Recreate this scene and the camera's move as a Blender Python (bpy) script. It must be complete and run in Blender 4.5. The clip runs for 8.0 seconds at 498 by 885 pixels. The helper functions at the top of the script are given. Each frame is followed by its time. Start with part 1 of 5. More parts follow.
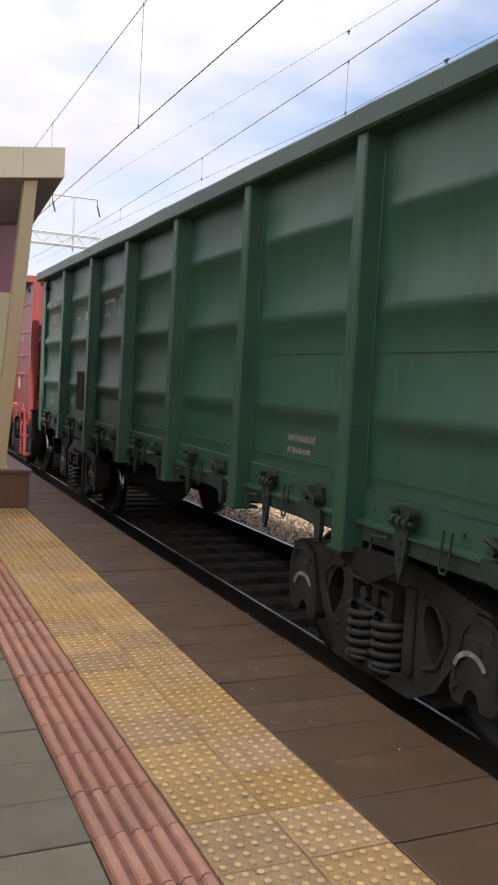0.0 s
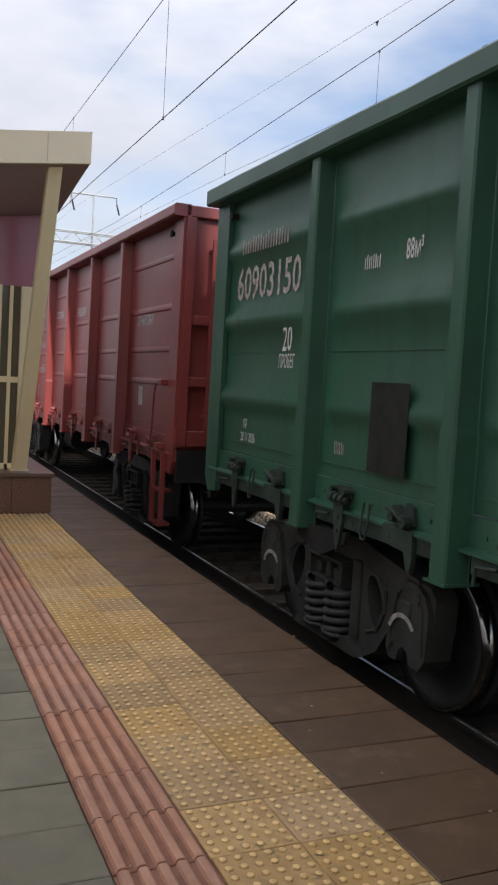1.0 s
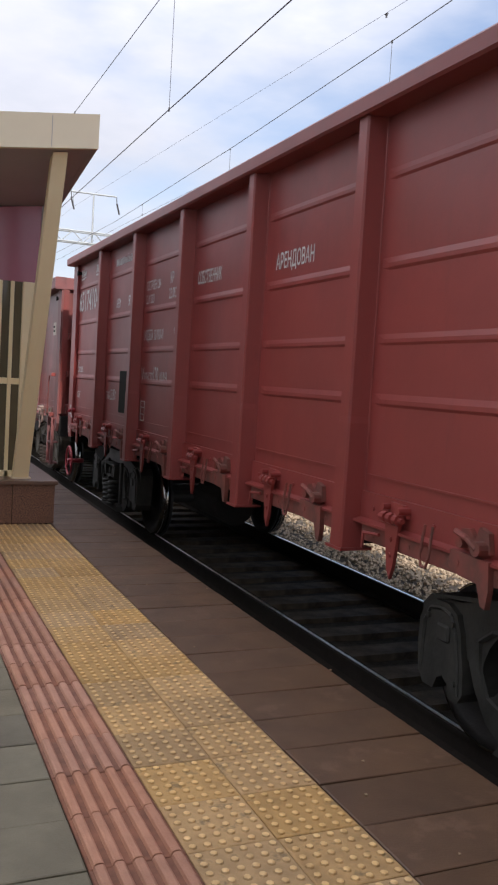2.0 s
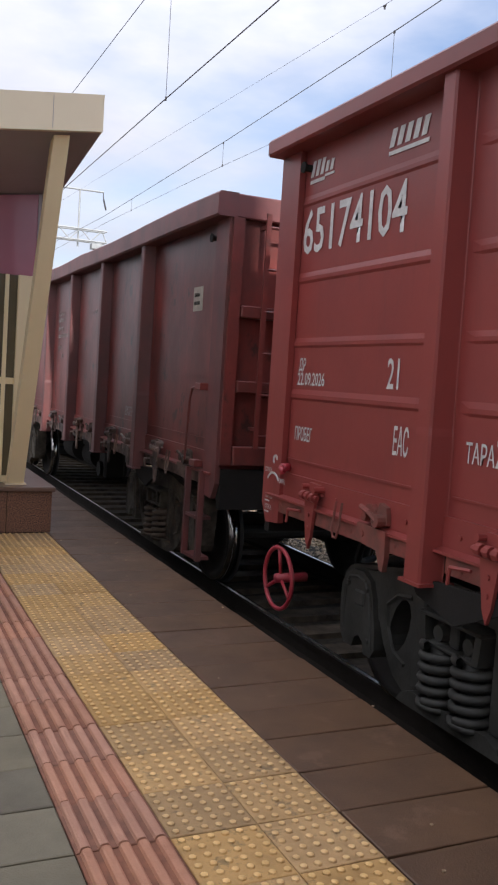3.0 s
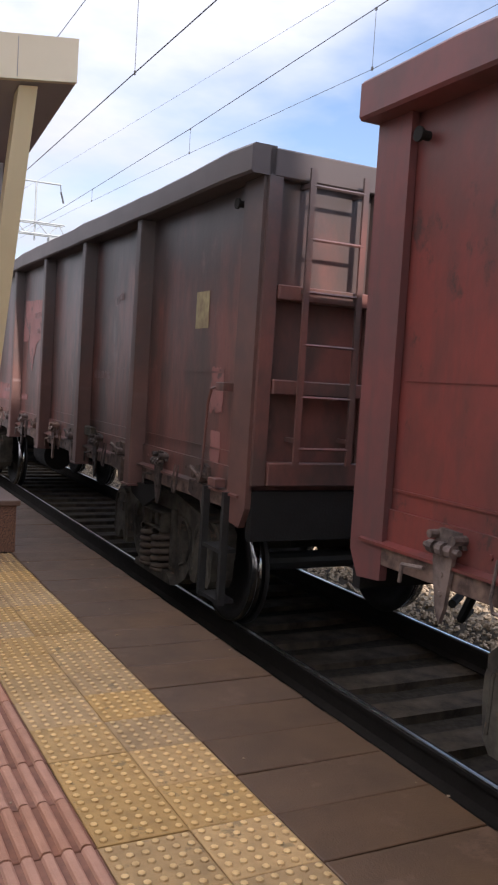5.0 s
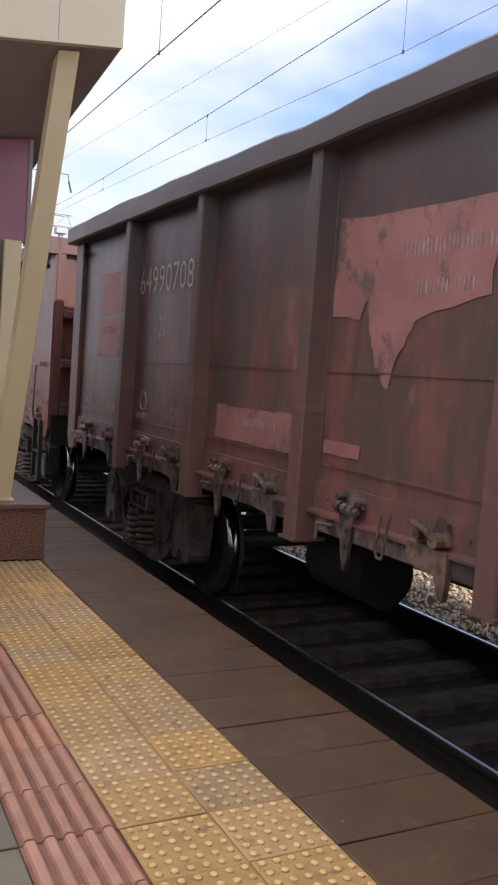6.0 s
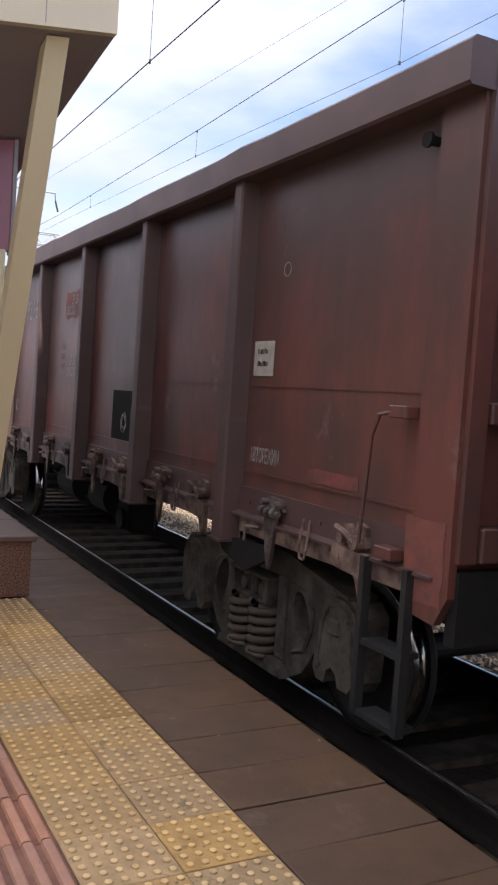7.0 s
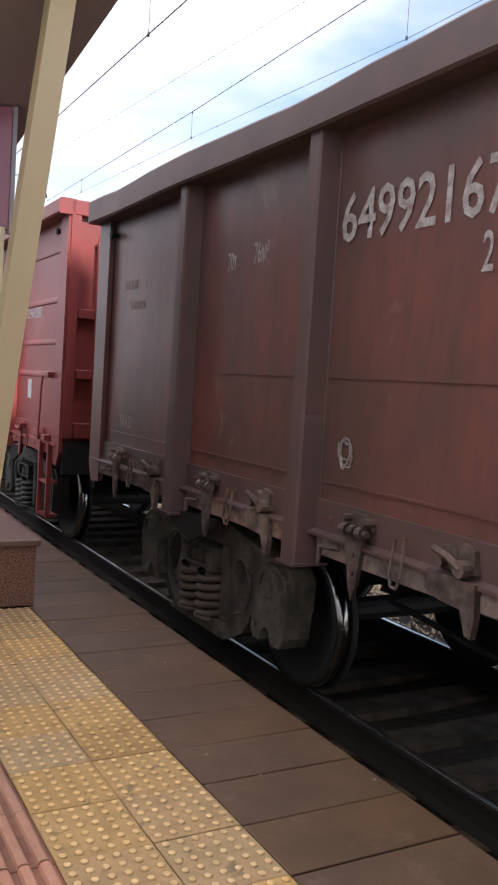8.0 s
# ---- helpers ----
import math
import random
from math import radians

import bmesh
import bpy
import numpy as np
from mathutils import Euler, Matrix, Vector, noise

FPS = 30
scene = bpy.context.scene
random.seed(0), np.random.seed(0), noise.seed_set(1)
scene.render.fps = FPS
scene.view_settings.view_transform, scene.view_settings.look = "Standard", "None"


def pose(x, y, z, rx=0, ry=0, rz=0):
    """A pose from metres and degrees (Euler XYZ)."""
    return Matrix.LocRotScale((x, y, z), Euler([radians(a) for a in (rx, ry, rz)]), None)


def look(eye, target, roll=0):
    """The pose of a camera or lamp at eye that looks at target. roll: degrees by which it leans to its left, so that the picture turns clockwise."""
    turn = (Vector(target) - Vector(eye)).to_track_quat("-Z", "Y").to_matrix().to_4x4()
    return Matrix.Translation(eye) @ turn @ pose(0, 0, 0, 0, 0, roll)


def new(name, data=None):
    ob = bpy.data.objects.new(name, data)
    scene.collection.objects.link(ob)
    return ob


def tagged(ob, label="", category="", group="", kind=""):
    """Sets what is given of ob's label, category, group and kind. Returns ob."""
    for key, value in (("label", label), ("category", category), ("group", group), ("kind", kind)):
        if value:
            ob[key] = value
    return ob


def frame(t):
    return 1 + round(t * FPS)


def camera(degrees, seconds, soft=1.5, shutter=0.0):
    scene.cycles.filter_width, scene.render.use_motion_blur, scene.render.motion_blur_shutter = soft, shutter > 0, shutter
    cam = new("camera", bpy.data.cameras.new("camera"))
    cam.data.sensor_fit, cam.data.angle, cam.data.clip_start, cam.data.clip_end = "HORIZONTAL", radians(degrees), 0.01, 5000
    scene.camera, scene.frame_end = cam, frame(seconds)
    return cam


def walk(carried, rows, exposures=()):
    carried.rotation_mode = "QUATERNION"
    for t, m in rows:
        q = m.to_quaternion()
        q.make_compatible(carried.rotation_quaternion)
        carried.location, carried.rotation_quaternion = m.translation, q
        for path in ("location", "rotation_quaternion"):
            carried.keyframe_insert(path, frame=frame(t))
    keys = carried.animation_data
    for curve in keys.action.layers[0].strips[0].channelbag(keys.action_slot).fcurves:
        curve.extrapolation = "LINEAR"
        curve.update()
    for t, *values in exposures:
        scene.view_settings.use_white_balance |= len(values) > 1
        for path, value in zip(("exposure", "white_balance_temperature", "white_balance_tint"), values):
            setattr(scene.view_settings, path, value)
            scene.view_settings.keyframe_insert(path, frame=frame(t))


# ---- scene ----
cam = camera(32.2, 8.0, soft=2.2)
PATH = [
    (0, (-1.598, -0.124, 1.464), (-0.782, 1.696, 1.325), 3.1),
    (0.5, (-1.562, 0.121, 1.452), (-0.767, 1.95, 1.304), 3.4),
    (1, (-1.56, 0.403, 1.45), (-0.778, 2.239, 1.309), 3.3),
    (2.5, (-1.491, 1.227, 1.449), (-0.699, 3.058, 1.312), 3.5),
    (3, (-1.543, 1.481, 1.46), (-0.723, 3.3, 1.319), 3.6),
    (3.5, (-1.462, 1.73, 1.423), (-0.628, 3.542, 1.268), 3.0),
    (4, (-1.428, 1.946, 1.438), (-0.565, 3.744, 1.286), 2.9),
    (5.5, (-1.412, 2.757, 1.429), (-0.498, 4.53, 1.289), 3.7),
    (6, (-1.494, 3.041, 1.433), (-0.59, 4.818, 1.277), 4.0),
    (6.5, (-1.448, 3.258, 1.415), (-0.525, 5.027, 1.277), 3.4),
    (7, (-1.37, 3.547, 1.421), (-0.44, 5.315, 1.312), 3.8),
    (7.5, (-1.384, 3.844, 1.405), (-0.438, 5.603, 1.301), 4.1),
    (8, (-1.34, 4.045, 1.424), (-0.388, 5.798, 1.289), 3.6),
]
walk(cam, [(t, look(eye, target, roll)) for t, eye, target, roll in PATH],
     exposures=[(0.0, 0.08, 6650, 17), (0.3, -0.04, 6450, 15), (0.6, -0.18, 6300, 12), (1.0, -0.16, 6300, 13), (2.5, -0.02, 6300, 15), (3.5, 0.0, 6250, 16), (5.5, 0.18, 6250, 17), (6.5, 0.25, 6300, 17), (7.0, 0.2, 6150, 17), (7.5, 0.18, 6000, 18), (8.0, 0.45, 6300, 16)])

# ---- world, sun ----
SUN_TO = Vector((-0.07, -1.0, 0.80)).normalized()      # the sun stands behind the station, along the track
world = bpy.data.worlds.new("sky")
scene.world = world
world.use_nodes = True


def make_sky():
    nt = world.node_tree
    n, l = nt.nodes, nt.links
    n.clear()
    out = n.new("ShaderNodeOutputWorld")
    bg = n.new("ShaderNodeBackground")
    sky = n.new("ShaderNodeTexSky")
    sky.sky_type, sky.sun_disc = "NISHITA", False
    sky.sun_elevation = math.asin(SUN_TO.z)
    sky.sun_rotation = math.atan2(SUN_TO.x, SUN_TO.y)
    dim = n.new("ShaderNodeVectorMath"); dim.operation = "SCALE"; dim.inputs[3].default_value = 0.15
    tc = n.new("ShaderNodeTexCoord")
    mp = n.new("ShaderNodeMapping"); mp.inputs["Scale"].default_value = (1.0, 1.0, 2.6)
    no = n.new("ShaderNodeTexNoise"); no.inputs["Scale"].default_value = 2.6
    no.inputs["Detail"].default_value = 6; no.inputs["Roughness"].default_value = 0.52
    ramp = n.new("ShaderNodeValToRGB")
    ramp.color_ramp.elements[0].position, ramp.color_ramp.elements[1].position = 0.10, 0.43
    no2 = n.new("ShaderNodeTexNoise"); no2.inputs["Scale"].default_value = 6.0; no2.inputs["Detail"].default_value = 6
    cl = n.new("ShaderNodeValToRGB")
    cl.color_ramp.elements[0].position, cl.color_ramp.elements[0].color = 0.3, (0.70, 0.735, 0.80, 1)
    cl.color_ramp.elements[1].position, cl.color_ramp.elements[1].color = 0.62, (0.86, 0.87, 0.905, 1)
    mix = n.new("ShaderNodeMix"); mix.data_type = "RGBA"
    l.new(tc.outputs["Generated"], mp.inputs[0]); l.new(mp.outputs[0], no.inputs[0]); l.new(mp.outputs[0], no2.inputs[0])
    # the cloud thins out towards the east
    side = n.new("ShaderNodeSeparateXYZ"); thin = n.new("ShaderNodeMath"); thin.operation = "MULTIPLY_ADD"; thin.inputs[1].default_value = -0.6
    l.new(tc.outputs["Generated"], side.inputs[0]); l.new(side.outputs[0], thin.inputs[0]); l.new(no.outputs[0], thin.inputs[2])
    l.new(thin.outputs[0], ramp.inputs[0]); l.new(no2.outputs[0], cl.inputs[0])
    l.new(sky.outputs[0], dim.inputs[0])
    l.new(ramp.outputs[0], mix.inputs[0]); l.new(dim.outputs[0], mix.inputs[6]); l.new(cl.outputs[0], mix.inputs[7])
    # an overcast sky grows brighter towards the zenith
    sep = n.new("ShaderNodeSeparateXYZ")
    up = n.new("ShaderNodeMath"); up.operation = "MULTIPLY_ADD"; up.use_clamp = False
    up.inputs[1].default_value, up.inputs[2].default_value = 1.8, 1.02
    sq = n.new("ShaderNodeMath"); sq.operation = "POWER"; sq.inputs[1].default_value = 2.0
    top = n.new("ShaderNodeMath"); top.operation = "MAXIMUM"; top.inputs[1].default_value = 0.5
    l.new(tc.outputs["Generated"], sep.inputs[0]); l.new(sep.outputs[2], sq.inputs[0]); l.new(sq.outputs[0], up.inputs[0]); l.new(up.outputs[0], top.inputs[0])
    l.new(top.outputs[0], bg.inputs[1])
    l.new(mix.outputs[2], bg.inputs[0]); l.new(bg.outputs[0], out.inputs[0])


make_sky()
sun = new("sun", bpy.data.lights.new("sun", "SUN"))
sun.data.energy, sun.data.angle, sun.data.color = 5.0, radians(1.5), (1.0, 0.93, 0.84)
sun.matrix_world = look((0, 0, 30), Vector((0, 0, 30)) - SUN_TO)


# ---- materials ----
def material(name, colour, rough=0.7, metal=0.0, dark=None, scale=6.0, amount=0.5, bump=0.0, bump_scale=60.0,
             spots=None, spot_scale=9.0, spot_at=0.62, stretch=(1, 1, 1), vary=0.0, rough_vary=0.1, streak=None, streak_at=0.5, hard=0.2, soot_shade=None):
    """Paint or stone: base colour mottled at two scales, spots of wear, fine relief."""
    m = bpy.data.materials.new(name)
    m.use_nodes = True
    nt = m.node_tree
    n, l = nt.nodes, nt.links
    b = n["Principled BSDF"]
    b.inputs["Metallic"].default_value = metal
    if rough >= 0.85:
        b.inputs["Specular IOR Level"].default_value = 0.15
    dark = dark or tuple(c * 0.6 for c in colour)
    tc = n.new("ShaderNodeTexCoord")
    mp = n.new("ShaderNodeMapping"); mp.inputs["Scale"].default_value = stretch
    l.new(tc.outputs["Object"], mp.inputs[0])
    info = n.new("ShaderNodeObjectInfo")
    off = n.new("ShaderNodeVectorMath"); off.operation = "MULTIPLY_ADD"
    comb = n.new("ShaderNodeCombineXYZ")
    for i in range(3):
        l.new(info.outputs["Random"], comb.inputs[i])
    l.new(comb.outputs[0], off.inputs[0]); off.inputs[1].default_value = (17.0, 29.0, 11.0) if vary else (0, 0, 0)
    l.new(mp.outputs[0], off.inputs[2])
    big = n.new("ShaderNodeTexNoise"); big.inputs["Scale"].default_value = scale
    big.inputs["Detail"].default_value = 6; big.inputs["Roughness"].default_value = 0.6
    l.new(off.outputs[0], big.inputs[0])
    ramp = n.new("ShaderNodeValToRGB")
    ramp.color_ramp.elements[0].position, ramp.color_ramp.elements[1].position = 0.5 - hard, 0.5 + hard
    ramp.color_ramp.elements[0].color = (*[d * amount + c * (1 - amount) for c, d in zip(colour, dark)], 1)
    ramp.color_ramp.elements[1].color = (*colour, 1)
    l.new(big.outputs[0], ramp.inputs[0])
    last = ramp.outputs[0]
    if spots:
        sp = n.new("ShaderNodeTexNoise"); sp.inputs["Scale"].default_value = spot_scale
        sp.inputs["Detail"].default_value = 8; sp.inputs["Roughness"].default_value = 0.7
        l.new(off.outputs[0], sp.inputs[0])
        sr = n.new("ShaderNodeValToRGB")
        sr.color_ramp.elements[0].position, sr.color_ramp.elements[1].position = spot_at, spot_at + 0.08
        l.new(sp.outputs[0], sr.inputs[0])
        mx = n.new("ShaderNodeMix"); mx.data_type = "RGBA"
        l.new(sr.outputs[0], mx.inputs[0]); l.new(last, mx.inputs[6]); mx.inputs[7].default_value = (*spots, 1)
        last = mx.outputs[2]
    if streak:
        sm = n.new("ShaderNodeMapping"); sm.inputs["Scale"].default_value = (1.6, 4.2, 0.6)
        st = n.new("ShaderNodeTexNoise"); st.inputs["Scale"].default_value = 1.8
        st.inputs["Detail"].default_value = 9; st.inputs["Roughness"].default_value = 0.68
        l.new(tc.outputs["Object"], sm.inputs[0]); l.new(sm.outputs[0], st.inputs[0])
        tr = n.new("ShaderNodeValToRGB")
        tr.color_ramp.elements[0].position, tr.color_ramp.elements[1].position = streak_at, streak_at + 0.26
        tr.color_ramp.elements[1].color = (0.8, 0.8, 0.8, 1)
        l.new(st.outputs[0], tr.inputs[0])
        sx = n.new("ShaderNodeMix"); sx.data_type = "RGBA"
        l.new(tr.outputs[0], sx.inputs[0]); l.new(last, sx.inputs[6]); sx.inputs[7].default_value = (*streak, 1)
        last = sx.outputs[2]
    if soot_shade:
        # ragged-edged dark upper part: coal dust; on GREEN and RED, painted shade
        colour2, mid, width = soot_shade
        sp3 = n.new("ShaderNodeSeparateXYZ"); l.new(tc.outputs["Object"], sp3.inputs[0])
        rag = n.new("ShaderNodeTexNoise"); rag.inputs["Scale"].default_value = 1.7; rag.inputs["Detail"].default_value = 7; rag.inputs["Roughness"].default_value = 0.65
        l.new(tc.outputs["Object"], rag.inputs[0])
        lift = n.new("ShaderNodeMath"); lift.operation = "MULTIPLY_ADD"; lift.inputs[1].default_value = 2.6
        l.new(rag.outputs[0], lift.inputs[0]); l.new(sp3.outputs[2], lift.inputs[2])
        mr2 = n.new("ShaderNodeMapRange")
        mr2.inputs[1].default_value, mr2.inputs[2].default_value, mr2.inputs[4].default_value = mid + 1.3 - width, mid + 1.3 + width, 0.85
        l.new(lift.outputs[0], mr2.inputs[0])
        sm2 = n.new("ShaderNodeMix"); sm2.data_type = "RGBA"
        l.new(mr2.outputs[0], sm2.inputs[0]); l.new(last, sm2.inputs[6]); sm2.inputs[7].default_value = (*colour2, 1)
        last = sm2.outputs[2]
    if vary:
        hs = n.new("ShaderNodeHueSaturation")
        mr = n.new("ShaderNodeMapRange"); mr.inputs[3].default_value, mr.inputs[4].default_value = 1 - vary, 1 + vary
        l.new(info.outputs["Random"], mr.inputs[0]); l.new(mr.outputs[0], hs.inputs["Value"])
        l.new(last, hs.inputs["Color"])
        # a second spread, of saturation, from piece to piece
        w7 = n.new("ShaderNodeMath"); w7.operation = "MULTIPLY"; w7.inputs[1].default_value = 7.13
        fr = n.new("ShaderNodeMath"); fr.operation = "FRACT"
        ms = n.new("ShaderNodeMapRange"); ms.inputs[3].default_value, ms.inputs[4].default_value = 1 - 0.75 * vary, 1 + 0.3 * vary
        l.new(info.outputs["Random"], w7.inputs[0]); l.new(w7.outputs[0], fr.inputs[0]); l.new(fr.outputs[0], ms.inputs[0]); l.new(ms.outputs[0], hs.inputs["Saturation"])
        last = hs.outputs[0]
    l.new(last, b.inputs["Base Color"])
    rr = n.new("ShaderNodeMapRange")
    rr.inputs[3].default_value, rr.inputs[4].default_value = min(1, rough + rough_vary), max(0.05, rough - rough_vary)
    l.new(big.outputs[0], rr.inputs[0]); l.new(rr.outputs[0], b.inputs["Roughness"])
    if bump:
        fine = n.new("ShaderNodeTexNoise"); fine.inputs["Scale"].default_value = bump_scale; fine.inputs["Detail"].default_value = 5
        l.new(off.outputs[0], fine.inputs[0])
        bp = n.new("ShaderNodeBump"); bp.inputs["Strength"].default_value = bump; bp.inputs["Distance"].default_value = 0.01
        l.new(fine.outputs[0], bp.inputs["Height"]); l.new(bp.outputs[0], b.inputs["Normal"])
    return m


def plain(name, colour, rough=0.5, metal=0.0):
    m = bpy.data.materials.new(name)
    m.use_nodes = True
    b = m.node_tree.nodes["Principled BSDF"]
    b.inputs["Base Color"].default_value, b.inputs["Roughness"].default_value, b.inputs["Metallic"].default_value = (*colour, 1), rough, metal
    return m


# paler yellow for the dome tops: their highlight is put into the colour
DOME = material("lit_yellow_dome", (0.84, 0.57, 0.24), 0.55, dark=(0.52, 0.33, 0.125), scale=22, amount=0.9, vary=0.1)
# darker red between the ribs: shade of the recesses painted in
GROOVE = material("shaded_red_groove", (0.30, 0.135, 0.085), 0.9, dark=(0.17, 0.085, 0.06), scale=12, amount=1.0, vary=0.1)
YELLOW = material("yellow_concrete", (0.56, 0.345, 0.132), 0.75, dark=(0.34, 0.21, 0.085), scale=11, amount=0.95, bump=0.55, bump_scale=160,
                  spots=(0.26, 0.172, 0.075), spot_scale=11, spot_at=0.565, vary=0.16)
REDTILE = material("red_concrete", (0.50, 0.25, 0.155), 0.75, dark=(0.34, 0.16, 0.10), scale=8, amount=0.7, bump=0.35, bump_scale=150, spots=(0.14, 0.08, 0.07), spot_scale=25, spot_at=0.66, vary=0.1)
GREYTILE = material("grey_paver", (0.19, 0.168, 0.11), 0.75, dark=(0.13, 0.112, 0.074), scale=5, amount=0.8, bump=0.3, bump_scale=140, vary=0.12)
BROWNTILE = material("brown_paver", (0.124, 0.068, 0.033), 0.50, dark=(0.078, 0.043, 0.022), scale=3.0, amount=0.9, bump=0.2, bump_scale=120,
                     spots=(0.145, 0.083, 0.049), spot_scale=5, spot_at=0.58, vary=0.08)
CONCRETE = material("platform_concrete", (0.16, 0.145, 0.13), 0.9, scale=2, bump=0.5, bump_scale=40)
JOINT = material("joint_mortar", (0.040, 0.029, 0.020), 0.95, scale=20)
BEIGE = material("beige_painted_metal", (0.86, 0.74, 0.53), 0.42, dark=(0.76, 0.64, 0.44), scale=1.5, amount=0.6)
CREAM = material("cream_painted_steel", (0.95, 0.80, 0.50), 0.4, dark=(0.87, 0.72, 0.43), scale=1.5, amount=0.6)
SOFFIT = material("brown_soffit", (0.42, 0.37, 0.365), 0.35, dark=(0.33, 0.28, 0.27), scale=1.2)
MAROON = material("maroon_gloss_panel", (0.46, 0.17, 0.22), 0.14, scale=1.0, amount=0.3)
GRANITE = material("red_granite", (0.30, 0.15, 0.095), 0.4, dark=(0.06, 0.034, 0.026), scale=95, amount=1.0, spots=(0.36, 0.25, 0.18), spot_scale=130, spot_at=0.6, hard=0.1)
CAP = material("brown_granite_cap", (0.17, 0.105, 0.075), 0.35, scale=90)
STEEL = material("rail_side", (0.03, 0.025, 0.021), 0.85, scale=5, bump=0.3)
SHINE = plain("polished_rail_head", (0.95, 0.95, 0.95), 0.3, 1.0)
SLEEPER = material("sleeper_concrete", (0.125, 0.092, 0.060), 0.9, dark=(0.03, 0.022, 0.015), scale=5, amount=0.9, bump=0.5)
DARKBED = material("dark_ballast", (0.062, 0.048, 0.032), 0.95, dark=(0.028, 0.022, 0.015), scale=16, amount=1.0, bump=1.0, bump_scale=25)
BALLAST = material("ballast_bed", (0.22, 0.19, 0.15), 0.95, dark=(0.08, 0.065, 0.05), scale=18, amount=1.0, bump=1.0, bump_scale=25)
STONE = material("ballast_stone", (0.52, 0.41, 0.285), 0.9, dark=(0.24, 0.18, 0.12), scale=14, amount=1.0, bump=0.4, bump_scale=50)
BOGIE = material("bogie_grey", (0.155, 0.132, 0.098), 0.8, dark=(0.06, 0.05, 0.04), scale=5, amount=1.0, bump=0.5, bump_scale=30, spots=(0.20, 0.13, 0.085), spot_scale=7, spot_at=0.58, hard=0.12)
BLACKBOGIE = material("bogie_black", (0.060, 0.058, 0.05), 0.6, dark=(0.024, 0.023, 0.02), scale=4, amount=1.0, bump=0.3, bump_scale=40)
WHEELM = material("wheel_steel", (0.045, 0.042, 0.04), 0.6, metal=0.2, scale=6, bump=0.2)
UNDER = material("underframe_black", (0.03, 0.028, 0.026), 0.85, scale=3, bump=0.3)
WIRE = plain("wire_copper", (0.09, 0.085, 0.085), 0.5, 0.6)
GALV = material("galvanised_steel", (0.42, 0.45, 0.45), 0.5, metal=0.4, scale=2)
WHITE = material("stencil_white", (0.72, 0.72, 0.70), 0.7, dark=(0.45, 0.43, 0.42), scale=14, amount=0.8)
WORN = material("worn_white", (0.52, 0.49, 0.45), 0.8, dark=(0.25, 0.18, 0.165), scale=22, amount=1.0)
FAINT = material("faint_lettering", (0.50, 0.38, 0.36), 0.8, dark=(0.26, 0.15, 0.14), scale=14, amount=1.0)
NOTICE = material("aged_notice_paint", (0.58, 0.54, 0.46), 0.7, dark=(0.40, 0.34, 0.28), scale=16, amount=1.0)
BLACKP = material("black_patch", (0.018, 0.021, 0.017), 0.85, dark=(0.035, 0.033, 0.026), scale=9, amount=1.0)
LATCH = material("rusty_latch_metal", (0.225, 0.145, 0.110), 0.75, dark=(0.07, 0.043, 0.035), scale=7, amount=1.0, hard=0.1, vary=0.45)
GREEN_GEAR = material("dirty_green_gear", (0.028, 0.054, 0.036), 0.75, dark=(0.018, 0.022, 0.018), scale=9, amount=1.0)
RED_GEAR = material("dirty_red_gear", (0.30, 0.075, 0.06), 0.7, dark=(0.13, 0.065, 0.05), scale=7, amount=1.0)
HANDWHEEL = plain("red_handwheel_paint", (0.38, 0.035, 0.05), 0.4)
# green and clean red: upper darkening is shade put into the paint
GREEN = material("green_wagon_paint", (0.0325, 0.114, 0.065), 0.42, dark=(0.0247, 0.0811, 0.051), scale=1.3, amount=0.9, stretch=(1, 1, 0.5), bump=0.05, bump_scale=25, streak=(0.0216, 0.058, 0.0409), streak_at=0.48, soot_shade=((0.0232, 0.068, 0.0464), 3.35, 0.5))
RED = material("red_wagon_paint", (0.31, 0.0586, 0.051), 0.40, dark=(0.243, 0.0485, 0.0444), scale=1.2, amount=0.8, bump=0.05, bump_scale=20, streak=(0.21, 0.0485, 0.0444), streak_at=0.54, soot_shade=((0.184, 0.0469, 0.0444), 3.3, 0.6))
DIRTY_A = material("dirty_red_paint", (0.274, 0.0572, 0.0474), 0.37, dark=(0.163, 0.049, 0.0425), scale=1.6, amount=1.0, stretch=(1, 1, 0.7), hard=0.11, spots=(0.0694, 0.0376, 0.0335), spot_scale=4.2, spot_at=0.57, bump=0.3, bump_scale=7, streak=(0.131, 0.0522, 0.0474), streak_at=0.48, soot_shade=((0.106, 0.0522, 0.049), 3.15, 0.6))
DIRTY_B = material("grimy_brown_paint", (0.265, 0.105, 0.085), 0.37, dark=(0.135, 0.082, 0.070), scale=2.1, amount=1.0, stretch=(1, 1, 0.5), hard=0.09, spots=(0.31, 0.19, 0.17), spot_scale=2.6, spot_at=0.61, bump=0.35, bump_scale=7, streak=(0.085, 0.066, 0.060), streak_at=0.44, soot_shade=((0.082, 0.070, 0.068), 2.75, 0.55))
DIRTY_C = material("dark_maroon_paint", (0.208, 0.0736, 0.0576), 0.37, dark=(0.124, 0.0624, 0.052), scale=1.3, amount=1.0, stretch=(1, 1, 0.7), hard=0.11, spots=(0.272, 0.16, 0.14), spot_scale=1.9, spot_at=0.60, bump=0.3, bump_scale=6, streak=(0.092, 0.056, 0.048), streak_at=0.48, soot_shade=((0.108, 0.0736, 0.0672), 2.9, 0.6))
GRIME_A = material("sooty_red_rail", (0.225, 0.0675, 0.063), 0.5, dark=(0.126, 0.063, 0.0612), scale=2.0, amount=1.0, streak=(0.108, 0.0675, 0.0648), streak_at=0.5)
